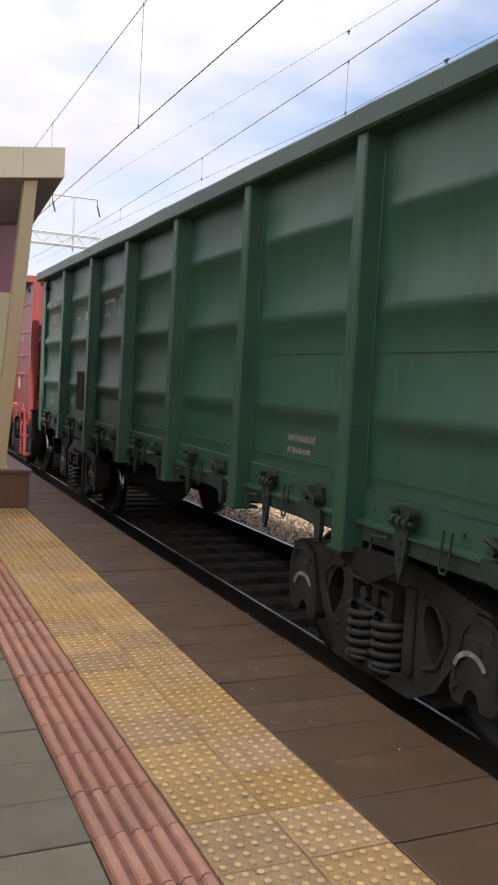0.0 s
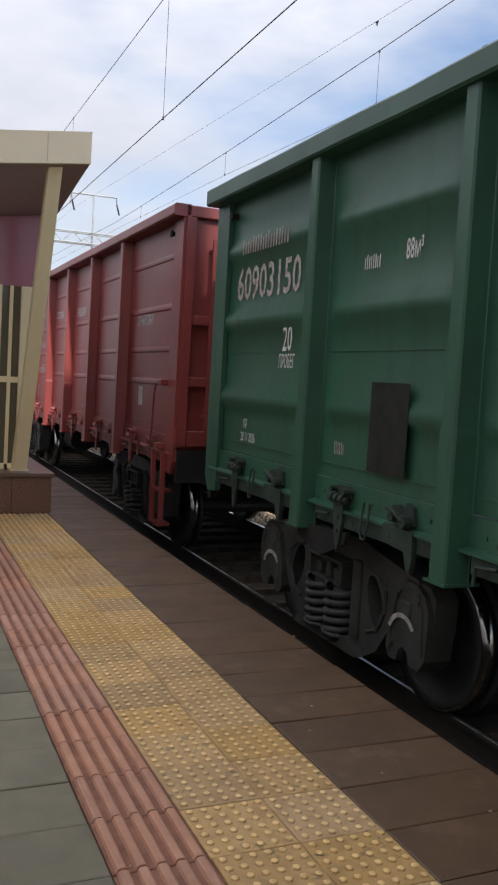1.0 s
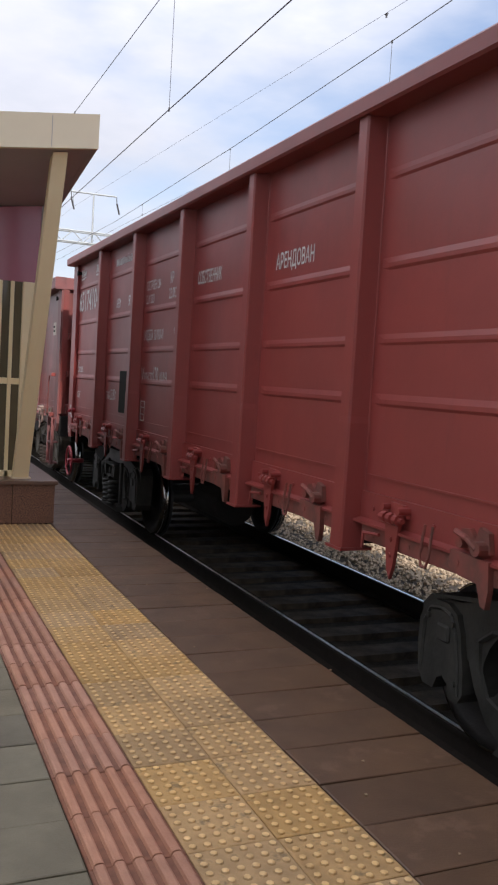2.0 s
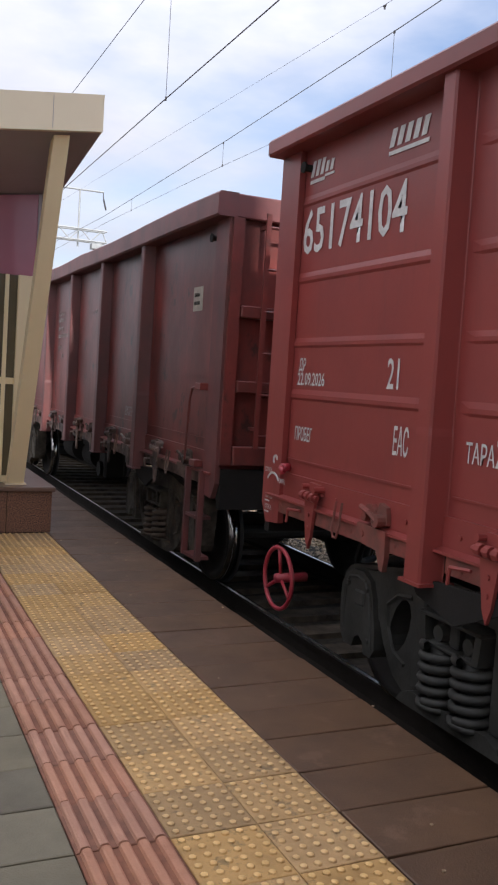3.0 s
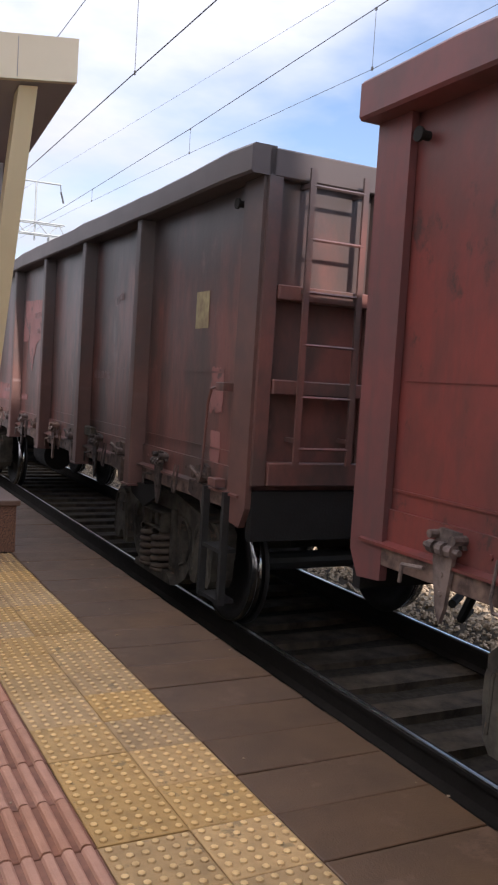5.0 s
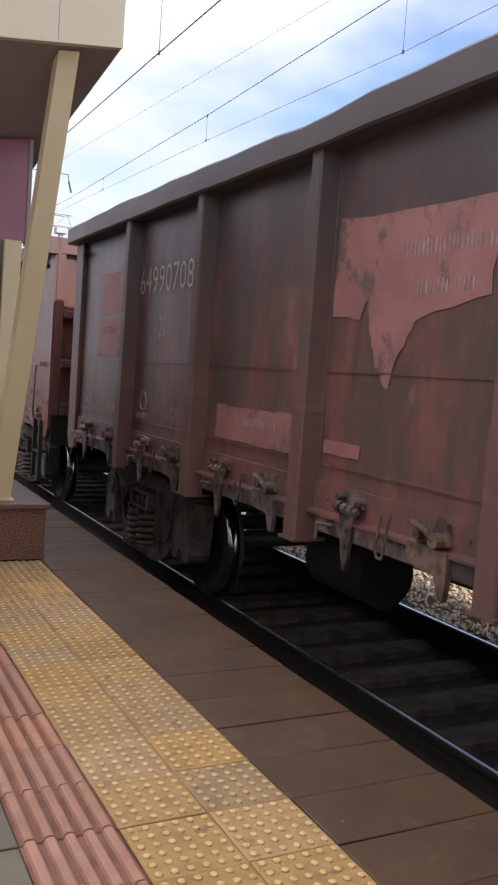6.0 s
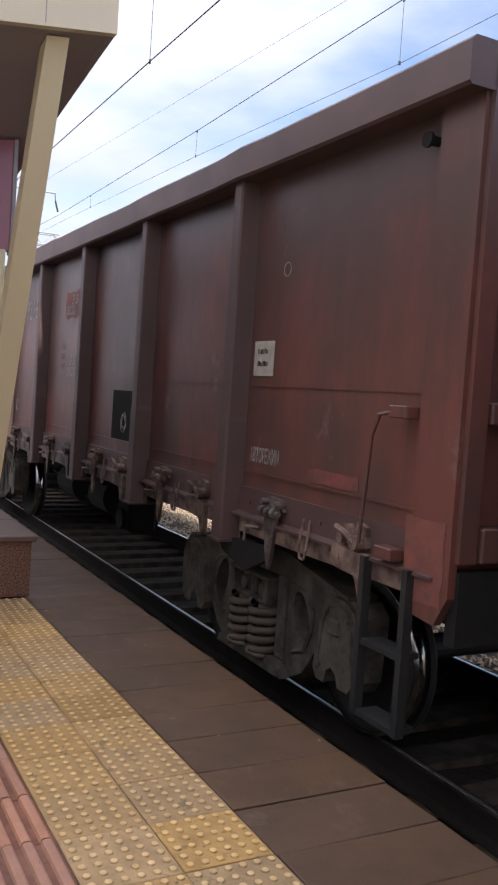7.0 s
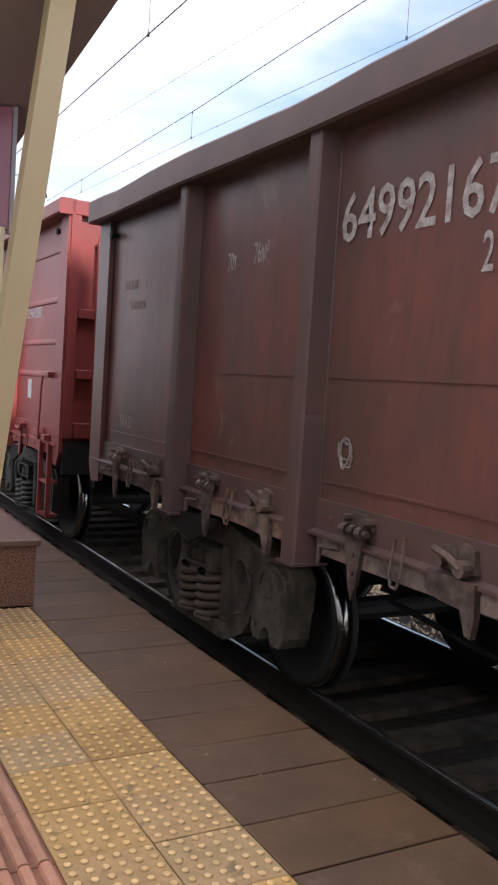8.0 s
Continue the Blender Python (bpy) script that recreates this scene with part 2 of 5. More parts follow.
GRIME_B = material("sooty_brown_rail", (0.215, 0.10, 0.080), 0.5, dark=(0.135, 0.076, 0.065), scale=2.0, amount=1.0, spots=(0.24, 0.11, 0.09), spot_scale=3, spot_at=0.62, soot_shade=((0.085, 0.075, 0.073), 2.45, 0.6))
GRIME_C = material("sooty_maroon_rail", (0.14, 0.0736, 0.064), 0.5, dark=(0.092, 0.06, 0.0544), scale=2.0, amount=1.0)
FRESH = material("fresh_red_patch", (0.44, 0.19, 0.17), 0.6, dark=(0.30, 0.135, 0.12), scale=3, amount=1.0, spots=(0.17, 0.105, 0.095), spot_scale=3.6, spot_at=0.55)


def glass_material():
    m = plain("dark_glass", (0.13, 0.11, 0.07), 0.06)
    return m


GLASS = glass_material()


# ---- mesh helpers ----
def box(bm, x0, x1, y0, y1, z0, z1, bevel=0.0):
    vs = [bm.verts.new(p) for p in ((x0, y0, z0), (x1, y0, z0), (x1, y1, z0), (x0, y1, z0), (x0, y0, z1), (x1, y0, z1), (x1, y1, z1), (x0, y1, z1))]
    fs = [bm.faces.new([vs[i] for i in q]) for q in ((3, 2, 1, 0), (4, 5, 6, 7), (0, 1, 5, 4), (1, 2, 6, 5), (2, 3, 7, 6), (3, 0, 4, 7))]
    if bevel:
        es = {e for f in fs for e in f.edges}
        bmesh.ops.bevel(bm, geom=list(es), offset=bevel, segments=1, affect="EDGES", profile=0.5)


def tube(bm, p0, p1, r, seg=10, r1=None):
    p0, p1 = Vector(p0), Vector(p1)
    q = (p1 - p0).to_track_quat("Z", "Y")
    r1 = r if r1 is None else r1
    a, b = [], []
    for i in range(seg):
        u = 2 * math.pi * i / seg
        d = q @ Vector((math.cos(u), math.sin(u), 0))
        a.append(bm.verts.new(p0 + d * r)); b.append(bm.verts.new(p1 + d * r1))
    for i in range(seg):
        j = (i + 1) % seg
        bm.faces.new((a[i], a[j], b[j], b[i]))
    bm.faces.new(a[::-1]); bm.faces.new(b)


def rod(bm, pts, r, seg=6):
    for p, q in zip(pts[:-1], pts[1:]):
        tube(bm, p, q, r, seg)


def ring(bm, centre, axis, R, r, seg=20, sub=6, turns=1.0, rise=0.0):
    """A ring or coil round an axis through centre."""
    q = Vector(axis).to_track_quat("Z", "Y")
    n = int(seg * turns)
    closed = turns == 1.0 and rise == 0
    loops = []
    for i in range(n if closed else n + 1):
        u = 2 * math.pi * i / seg
        c, t = Vector((math.cos(u), math.sin(u), 0)), []
        for k in range(sub):
            v = 2 * math.pi * k / sub
            t.append(bm.verts.new(Vector(centre) + q @ (c * (R + r * math.cos(v)) + Vector((0, 0, r * math.sin(v) + rise * i / seg)))))
        loops.append(t)
    for i in range(n):
        a, b = loops[i], loops[(i + 1) % len(loops)]
        for k in range(sub):
            bm.faces.new((a[k], b[k], b[(k + 1) % sub], a[(k + 1) % sub]))


def prism(bm, pts, x0, x1):
    """A plate with the outline pts (y, z), from x0 to x1."""
    a = [bm.verts.new((x0, y, z)) for y, z in pts]
    b = [bm.verts.new((x1, y, z)) for y, z in pts]
    bm.faces.new(a); bm.faces.new(b[::-1])
    for i in range(len(pts)):
        j = (i + 1) % len(pts)
        bm.faces.new((a[j], a[i], b[i], b[j]))


def plate(bm, outer, holes, x0, x1):
    """A plate with the outline outer (y, z) and holes through it, from x0 to x1."""
    faces = []
    for x in (x0, x1):
        edges = []
        for loop in (outer, *holes):
            vs = [bm.verts.new((x, y, z)) for y, z in loop]
            edges.append([bm.edges.new((vs[i], vs[(i + 1) % len(vs)])) for i in range(len(vs))])
        bmesh.ops.triangle_fill(bm, edges=[e for loop in edges for e in loop], use_beauty=True)
        faces.append(edges)
    for a, b in zip(*faces):
        bmesh.ops.bridge_loops(bm, edges=a + b)


def sweep(bm, outline, y0, y1):
    """An outline of (x, z), drawn out along y."""
    a = [bm.verts.new((x, y0, z)) for x, z in outline]
    b = [bm.verts.new((x, y1, z)) for x, z in outline]
    bm.faces.new(a[::-1]); bm.faces.new(b)
    for i in range(len(outline)):
        j = (i + 1) % len(outline)
        bm.faces.new((a[i], a[j], b[j], b[i]))


def mesh_of(name, bm, mat, smooth=False):
    bmesh.ops.recalc_face_normals(bm, faces=bm.faces[:])
    me = bpy.data.meshes.new(name)
    bm.to_mesh(me); bm.free()
    me.materials.append(mat)
    if smooth:
        me.polygons.foreach_set("use_smooth", [True] * len(me.polygons))
    return me


def part(name, bm, mat, parent=None, label="", smooth=False):
    ob = new(name, mesh_of(name, bm, mat, smooth))
    if parent:
        ob.parent = parent
    return tagged(ob, label) if label else ob


def piece(name, me, parent, m):
    ob = new(name, me)
    ob.parent = parent
    ob.matrix_basis = m
    return ob


def thing(name, label, category, m=None, group="", kind=""):
    ob = new(name)
    if m is not None:
        ob.matrix_basis = m
    return tagged(ob, label, category, group, kind)


def B():
    return bmesh.new()


# ---- setting: ground, track, platform ----
RAIL = -0.56          # top of rail, platform top is 0
AXIS = 2.57           # middle of the near track
AXIS2 = 6.75          # middle of the second track
EDGE = 0.65           # platform edge
PITCH = 0.305         # tile with its joint


def make_ground():
    bm = B()
    bmesh.ops.create_grid(bm, x_segments=2, y_segments=2, size=2000)
    for v in bm.verts:
        v.co.z = RAIL - 0.30
    tagged(part("ground", bm, BALLAST), "brown gravel and earth ground beside the tracks", "ground", kind="structure")


def ballast_bed(axis, y0, y1, label, mat):
    """Ballast between and beside the rails, crown at sleeper height with uneven shoulders."""
    bm = B()
    xs = [-2.1, -1.75, -1.5, -1.1, -0.75, -0.35, 0, 0.35, 0.75, 1.1, 1.5, 1.75, 2.1]
    zs = [-0.29, -0.22, -0.2, -0.2, -0.21, -0.23, -0.23, -0.23, -0.21, -0.2, -0.17, -0.2, -0.29]
    rows, y = [], y0
    while y <= y1:
        rows.append([bm.verts.new((axis + x, y, RAIL + z + 0.02 * noise.noise((x * 3, y * 2, axis)))) for x, z in zip(xs, zs)])
        y += 0.4 if y < 40 else 4
    for a, b in zip(rows[:-1], rows[1:]):
        for i in range(len(xs) - 1):
            bm.faces.new((a[i], a[i + 1], b[i + 1], b[i]))
    tagged(part("ballast", bm, mat), label, "ballast", kind="structure")


def stones(name, x0, x1, y0, y1, count, heap, label):
    """Loose broken stone, thrown over a strip; heap(x) is its height over the bed."""
    rnd = random.Random(5)
    verts, faces = [], []
    for _ in range(count):
        x, y = rnd.uniform(x0, x1), y0 + (y1 - y0) * rnd.random() ** 1.3
        r = rnd.uniform(0.016, 0.036)
        c = Vector((x, y, RAIL - 0.2 + heap(x, y) + rnd.uniform(-0.01, 0.02)))
        turn = Euler((rnd.uniform(0, 6), rnd.uniform(0, 6), rnd.uniform(0, 6))).to_matrix()
        s = len(verts)
        for p in ((1, 0, 0), (-1, 0, 0), (0, 1, 0), (0, -1, 0), (0, 0, 1), (0, 0, -1)):
            verts.append(c + turn @ (Vector(p) * r * rnd.uniform(0.7, 1.25)))
        for f in ((0, 2, 4), (2, 1, 4), (1, 3, 4), (3, 0, 4), (2, 0, 5), (1, 2, 5), (3, 1, 5), (0, 3, 5)):
            faces.append([s + i for i in f])
    me = bpy.data.meshes.new(name)
    me.from_pydata([tuple(v) for v in verts], [], faces)
    me.materials.append(STONE)
    tagged(new(name, me), label, "gravel", kind="stuff")


def make_track(axis, y0, y1, sleepers_to, label):
    root = thing("railway_track", label, "railway track", kind="structure")
    for side in (-1, 1):
        c = axis + side * 0.797
        bm = B()
        sweep(bm, [(c - 0.066, RAIL - 0.18), (c + 0.066, RAIL - 0.18), (c + 0.066, RAIL - 0.165), (c + 0.012, RAIL - 0.145),
                   (c + 0.009, RAIL - 0.045), (c + 0.036, RAIL - 0.032), (c + 0.036, RAIL - 0.006), (c - 0.036, RAIL - 0.006),
                   (c - 0.036, RAIL - 0.032), (c - 0.009, RAIL - 0.045), (c - 0.012, RAIL - 0.145), (c - 0.066, RAIL - 0.165)], y0, y1)
        rail = part("rail", bm, STEEL, root)
        bm = B()
        sweep(bm, [(c - 0.012, RAIL - 0.0065), (c + 0.012, RAIL - 0.0065), (c + 0.009, RAIL), (c - 0.009, RAIL)], y0, y1)
        part("running_surface", bm, SHINE, rail, "bright polished running surface")
    bm = B()
    sweep(bm, [(-1.35, -0.40), (1.35, -0.40), (1.35, -0.2), (0.9, -0.175), (-0.9, -0.175), (-1.35, -0.2)], -0.13, 0.13)
    me = mesh_of("sleeper", bm, SLEEPER)
    y = math.ceil(y0 / 0.545) * 0.545
    n = 0
    while y < sleepers_to:
        piece("sleeper", me, root, pose(axis, y, RAIL, 0, 0, random.uniform(-0.6, 0.6)))
        y += 0.545; n += 1
    return root


make_ground()
ballast_bed(AXIS, -30, 300, "dark ballast bed of the near railway track", DARKBED)
ballast_bed(AXIS2, -30, 300, "grey ballast bed of the second railway track", BALLAST)
make_track(AXIS, -30, 300, 60, "near railway track with steel rails on concrete sleepers")
make_track(AXIS2, -30, 300, 60, "second railway track with steel rails on concrete sleepers")


def heap(x, y):
    return 0.09 * math.exp(-((x - 4.6) / 0.35) ** 2) + 0.05 * noise.noise((x * 2, y * 0.9, 3.0)) + 0.02


stones("ballast_stones", 3.75, 5.4, -6.0, 32.0, 22000, heap, "loose pale broken stone ballast beyond the far rail")


def make_platform():
    root = thing("platform", "paved station platform with tactile strips along its edge", "platform", kind="structure")
    bm = B()
    box(bm, -20, EDGE - 0.03, -60, 80, RAIL - 0.6, -0.035)
    part("slab", bm, CONCRETE, root)
    bm = B()
    box(bm, -20, EDGE - 0.035, -59.9, 79.9, -0.03, -0.012)
    part("joint_bed", bm, JOINT, root)
    return root


make_platform()


# ---- paving, piece by piece ----
def tile_slab(bm, w, d, top=0.0, edge=0.004, g=0.002):
    """A slab with a worn arris, its middle at the origin, w across x and d along y."""
    x, y = w / 2 - g, d / 2 - g
    lo = [bm.verts.new(p) for p in ((-x, -y, -0.03), (x, -y, -0.03), (x, y, -0.03), (-x, y, -0.03))]
    mid = [bm.verts.new(p) for p in ((-x, -y, top - edge * 0.6), (x, -y, top - edge * 0.6), (x, y, top - edge * 0.6), (-x, y, top - edge * 0.6))]
    x, y = x - edge, y - edge
    hi = [bm.verts.new(p) for p in ((-x, -y, top), (x, -y, top), (x, y, top), (-x, y, top))]
    for a, b in ((lo, mid), (mid, hi)):
        for i in range(4):
            j = (i + 1) % 4
            bm.faces.new((a[i], a[j], b[j], b[i]))
    bm.faces.new(hi)


def dome(bm, x, y, r, h, seg=7):
    rows = []
    for f, z in ((1.0, -0.0005), (0.8, h * 0.62), (0.42, h)):
        rows.append([bm.verts.new((x + r * f * math.cos(6.2832 * i / seg), y + r * f * math.sin(6.2832 * i / seg), z)) for i in range(seg)])
    for k, (a, c) in enumerate(zip(rows[:-1], rows[1:])):
        for i in range(seg):
            j = (i + 1) % seg
            bm.faces.new((a[i], a[j], c[j], c[i])).material_index = k
    bm.faces.new(rows[2]).material_index = 1


def lay_paving():
    rnd = random.Random(11)
    platform = bpy.data.objects["platform"]
    bm = B()
    tile_slab(bm, PITCH, PITCH)
    for i in range(6):
        for j in range(6):
            dome(bm, -0.125 + 0.05 * i, -0.125 + 0.05 * j, 0.0155, 0.008)
    warn = mesh_of("tactile_tile", bm, YELLOW)
    warn.materials.append(DOME)
    bm = B()
    tile_slab(bm, PITCH, PITCH, -0.001)
    for f in bm.faces:
        f.material_index = 1
    for i in range(5):
        x = -0.12 + 0.06 * i
        sweep(bm, [(x - 0.02, -0.002), (x - 0.015, 0.010), (x - 0.008, 0.014), (x + 0.008, 0.014), (x + 0.015, 0.010), (x + 0.02, -0.002)], -PITCH / 2 + 0.004, PITCH / 2 - 0.004)
    guide = mesh_of("ribbed_tile", bm, REDTILE)
    guide.materials.append(GROOVE)
    bm = B()
    tile_slab(bm, EDGE, PITCH, 0.0, 0.004, 0.0035)
    board = mesh_of("edge_slab", bm, BROWNTILE)
    bm = B()
    tile_slab(bm, 0.61, PITCH, 0.0, 0.005, 0.003)
    grey = mesh_of("grey_paver", bm, GREYTILE)

    def wob(x, y):
        return pose(x + rnd.uniform(-1, 1) * 0.0012, y + rnd.uniform(-1, 1) * 0.0012, rnd.uniform(-0.0018, 0.001), rnd.uniform(-.25, .25), rnd.uniform(-.25, .25), rnd.uniform(-.3, .3))

    for k in range(-8, 60):
        y = PITCH * (k + 0.5)
        if y < 9.1:
            for x in (-1.5, -0.5):
                piece("tactile_tile", warn, platform, wob(PITCH * (x + 0.0), y))
            piece("ribbed_tile", guide, platform, wob(-2.5 * PITCH, y))
            for i in range(3):
                piece("grey_paver", grey, platform, wob(-3 * PITCH - 0.305 - 0.61 * i, y + (0.15 if i % 2 else 0)))
        piece("edge_slab", board, platform, wob(EDGE / 2, y - 0.012))

    def field(name, mat, columns, k0, k1):
        """The rest of the paving, farther off: all of a kind in one mesh."""
        bm = B()
        for x, w in columns:
            for k in range(k0, k1):
                y, top = PITCH * (k + 0.5), rnd.uniform(-0.0018, 0.0008)
                x0, x1, y0, y1 = x - w / 2 + 0.004, x + w / 2 - 0.004, y - PITCH / 2 + 0.004, y + PITCH / 2 - 0.004
                a = [bm.verts.new(q) for q in ((x0, y0, -0.02), (x1, y0, -0.02), (x1, y1, -0.02), (x0, y1, -0.02))]
                c = [bm.verts.new(q) for q in ((x0, y0, top), (x1, y0, top), (x1, y1, top), (x0, y1, top))]
                for i in range(4):
                    bm.faces.new((a[i], a[(i + 1) % 4], c[(i + 1) % 4], c[i]))
                bm.faces.new(c)
        tagged(part(name, bm, mat, platform), kind="stuff")

    bm = B()
    for _ in range(40):
        x, y, r = rnd.uniform(-0.9, 0.66), rnd.uniform(2.0, 9.0), rnd.uniform(0.002, 0.0045)
        box(bm, x - r, x + r * 1.4, y - r, y + r, 0.0005, 0.001 + r)
    tagged(part("grit", bm, STONE), "scattered pale grit on the platform", "grit", kind="stuff")
    field("far_grey_paving", GREYTILE, [(-3 * PITCH - 0.305 - 0.61 * i, 0.61) for i in range(3, 8)], -8, 30)
    field("far_grey_paving", GREYTILE, [(-3 * PITCH - 0.305 - 0.61 * i, 0.61) for i in range(8)], -60, -8)
    field("far_yellow_paving", YELLOW, [(-1.5 * PITCH, PITCH), (-0.5 * PITCH, PITCH)], -60, -8)
    field("far_red_paving", REDTILE, [(-2.5 * PITCH, PITCH)], -60, -8)
    field("far_edge_paving", BROWNTILE, [(EDGE / 2, EDGE)], -60, -8)
    field("far_edge_paving", BROWNTILE, [(EDGE / 2, EDGE)], 60, 200)


# ---- station shelter on the platform ----
def make_shelter():
    root = thing("platform_shelter", "beige metal waiting shelter with leaning posts, maroon panels and dark glazing", "shelter", pose(0, 9.18, 0))
    y = lambda v: v - 9.18
    bm = B(); box(bm, -3.7, 0.03, 0, 0.62, 0, 0.37, 0.004); part("plinth", bm, GRANITE, root, "speckled red granite plinth")
    bm = B(); box(bm, -0.365, -0.36, -0.003, 0.0, 0.0, 0.37)
    part("plinth_joint", bm, JOINT, root)
    bm = B(); box(bm, -3.74, 0.055, -0.03, 0.65, 0.37, 0.41, 0.006); part("plinth_cap", bm, CAP, root, "brown polished stone cap")
    # side plinth that runs back along the platform
    bm = B(); box(bm, -0.5, 0.027, 0.62, 4.2, 0, 0.37); part("side_plinth", bm, GRANITE, root)
    bm = B(); box(bm, -0.5, 0.05, 0.65, 4.2, 0.37, 0.41); part("side_cap", bm, CAP, root)
    sl = -0.13
    yf, zf = y(8.0), 3.25
    yb = y(13.4)
    # roof wedge: fascia, soffit and top sheet
    bm = B(); prism(bm, [(yf, zf), (yf, zf + 0.25), (yf + 0.05, zf + 0.25), (yf + 0.05, zf)], -3.6, 0.04)
    part("fascia", bm, BEIGE, root, "beige sheet-metal fascia")
    bm = B(); box(bm, -0.335, -0.331, yf - 0.003, yf, zf + 0.01, zf + 0.245); part("fascia_seam", bm, SOFFIT, root)
    bm = B(); box(bm, -2.0, -1.996, yf - 0.003, yf, zf + 0.01, zf + 0.245); part("fascia_seam", bm, SOFFIT, root)
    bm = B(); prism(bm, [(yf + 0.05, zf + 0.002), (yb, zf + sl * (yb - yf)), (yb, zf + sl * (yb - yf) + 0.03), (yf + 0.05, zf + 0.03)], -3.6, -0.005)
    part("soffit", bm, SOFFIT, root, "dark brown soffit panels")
    for k in range(1, 4):
        x = -0.95 * k
        bm = B(); prism(bm, [(yf + 0.05, zf - 0.004), (yb, zf + sl * (yb - yf) - 0.006), (yb, zf + sl * (yb - yf) + 0.001), (yf + 0.05, zf + 0.003)], x, x + 0.012)
        part("soffit_joint", bm, UNDER, root)
    bm = B(); prism(bm, [(yf + 0.05, zf), (yb, zf + sl * (yb - yf)), (yb, zf + sl * (yb - yf) + 0.27), (yf + 0.05, zf + 0.25)], -0.005, 0.04)
    part("side_fascia", bm, SOFFIT, root, "brown side trim of the roof")
    bm = B(); prism(bm, [(yf, zf + 0.25), (yb, zf + sl * (yb - yf) + 0.28), (yb, zf + sl * (yb - yf) + 0.30), (yf, zf + 0.27)], -3.6, 0.042)
    part("roof_sheet", bm, BEIGE, root)
    # posts that lean forward from the plinth to the eaves
    for x in (-0.2, -3.2):
        bm = B()
        b0, t0, z1 = y(9.40), y(8.17), 3.235
        lo = [bm.verts.new(p) for p in ((x - 0.14, b0 - 0.07, 0.41), (x, b0 - 0.07, 0.41), (x, b0 + 0.07, 0.41), (x - 0.14, b0 + 0.07, 0.41))]
        hi = [bm.verts.new(p) for p in ((x - 0.10, t0 - 0.07, z1), (x + 0.018, t0 - 0.07, z1), (x + 0.018, t0 + 0.07, z1 - 0.018), (x - 0.10, t0 + 0.07, z1 - 0.018))]
        bm.faces.new(lo[::-1]); bm.faces.new(hi)
        for k in range(4):
            bm.faces.new((lo[k], lo[(k + 1) % 4], hi[(k + 1) % 4], hi[k]))
        post = part("leaning_post", bm, CREAM, root, "beige square post leaning forward")
        bm = B(); prism(bm, [(b0 - 0.1, 0.41), (b0 + 0.1, 0.41), (b0 + 0.1, 0.422), (b0 - 0.1, 0.422)], x - 0.16, x + 0.02)
        part("foot_plate", bm, BEIGE, post)
    # glazed front wall with a maroon band
    bm = B(); box(bm, -3.45, -0.142, y(9.53), y(9.57), 2.28, 3.04, 0.003); part("maroon_band", bm, MAROON, root, "glossy maroon panel band")
    for x in (-1.3, -2.55):
        bm = B(); box(bm, x, x + 0.004, y(9.527), y(9.53), 2.28, 3.04); part("band_joint", bm, UNDER, root)
    bm = B(); box(bm, -0.142, -0.115, y(9.52), y(9.6), 2.26, 3.04); part("band_trim", bm, SOFFIT, root)
    bm = B(); box(bm, -0.30, -0.178, y(9.46), y(9.54), 0.41, 2.28, 0.004); part("corner_mullion", bm, CREAM, root)
    for x, w in ((-0.41, 0.035), (-0.54, 0.055), (-0.66, 0.04), (-0.86, 0.04), (-1.5, 0.06), (-2.5, 0.06), (-3.45, 0.06)):
        bm = B(); box(bm, x, x + w, y(9.48), y(9.54), 0.41, 2.28, 0.003); part("mullion", bm, CREAM, root)
    bm = B(); box(bm, -3.45, -0.30, y(9.485), y(9.535), 1.30, 1.36, 0.003); part("transom", bm, CREAM, root)
    bm = B(); box(bm, -3.45, -0.30, y(9.48), y(9.54), 0.41, 0.47, 0.003); part("sill_rail", bm, CREAM, root)
    bm = B(); box(bm, -3.45, -0.178, y(9.505), y(9.517), 0.42, 2.28); part("glazing", bm, GLASS, root, "dark reflecting glass")
    bm = B(); box(bm, -0.205, -0.185, y(9.55), y(13.0), 0.42, 2.7); part("side_glazing", bm, GLASS, root)
    for v in (9.62, 11.0, 12.0, 12.95):
        bm = B(); box(bm, -0.225, -0.165, y(v), y(v) + 0.06, 0.41, 2.72); part("side_mullion", bm, BEIGE, root)
    bm = B(); box(bm, -3.45, -0.16, y(12.95), y(13.05), 0.0, 2.1); part("back_wall", bm, SOFFIT, root)
    return root


def tilt_roof(root):
    """The roof falls away from the track; posts and panels are cut to it."""
    for ob in root.children_recursive:
        roof = ob.name.split(".")[0] in ("fascia", "fascia_seam", "soffit", "soffit_joint", "side_fascia", "roof_sheet")
        if ob.type == "MESH":
            for v in ob.data.vertices:
                if roof or v.co.z > 2.9:
                    v.co.z += 0.14 * min(0.0, v.co.x)


tilt_roof(make_shelter())


# ---- added, never in view: a block that bounces light, a roof that shades ----
def make_unseen_masses():
    plaster = material("bounce_plaster", (0.84, 0.79, 0.70), 0.9, dark=(0.76, 0.70, 0.60), scale=0.6)
    # block added out of view; its bright plaster throws light back
    bm = B(); box(bm, -19, -6.0, -60, 8.7, -0.012, 4.2)
    tagged(part("station_building", bm, plaster), "unseen plain plastered block, added to bounce light onto the platform", "building")
    # roof added out of view to hold the sun off platform and wagons
    root = thing("shade_roof", "unseen high flat brown roof, added to shade platform and train", "roof", pose(-3.4, 0, 0))
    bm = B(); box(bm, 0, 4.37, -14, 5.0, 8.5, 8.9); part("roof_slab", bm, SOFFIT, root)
    for y in (-13, -8, -3):
        bm = B(); tube(bm, (0.4, y, -0.012), (0.4, y, 8.5), 0.14, 12); part("column", bm, BEIGE, root)


make_unseen_masses()


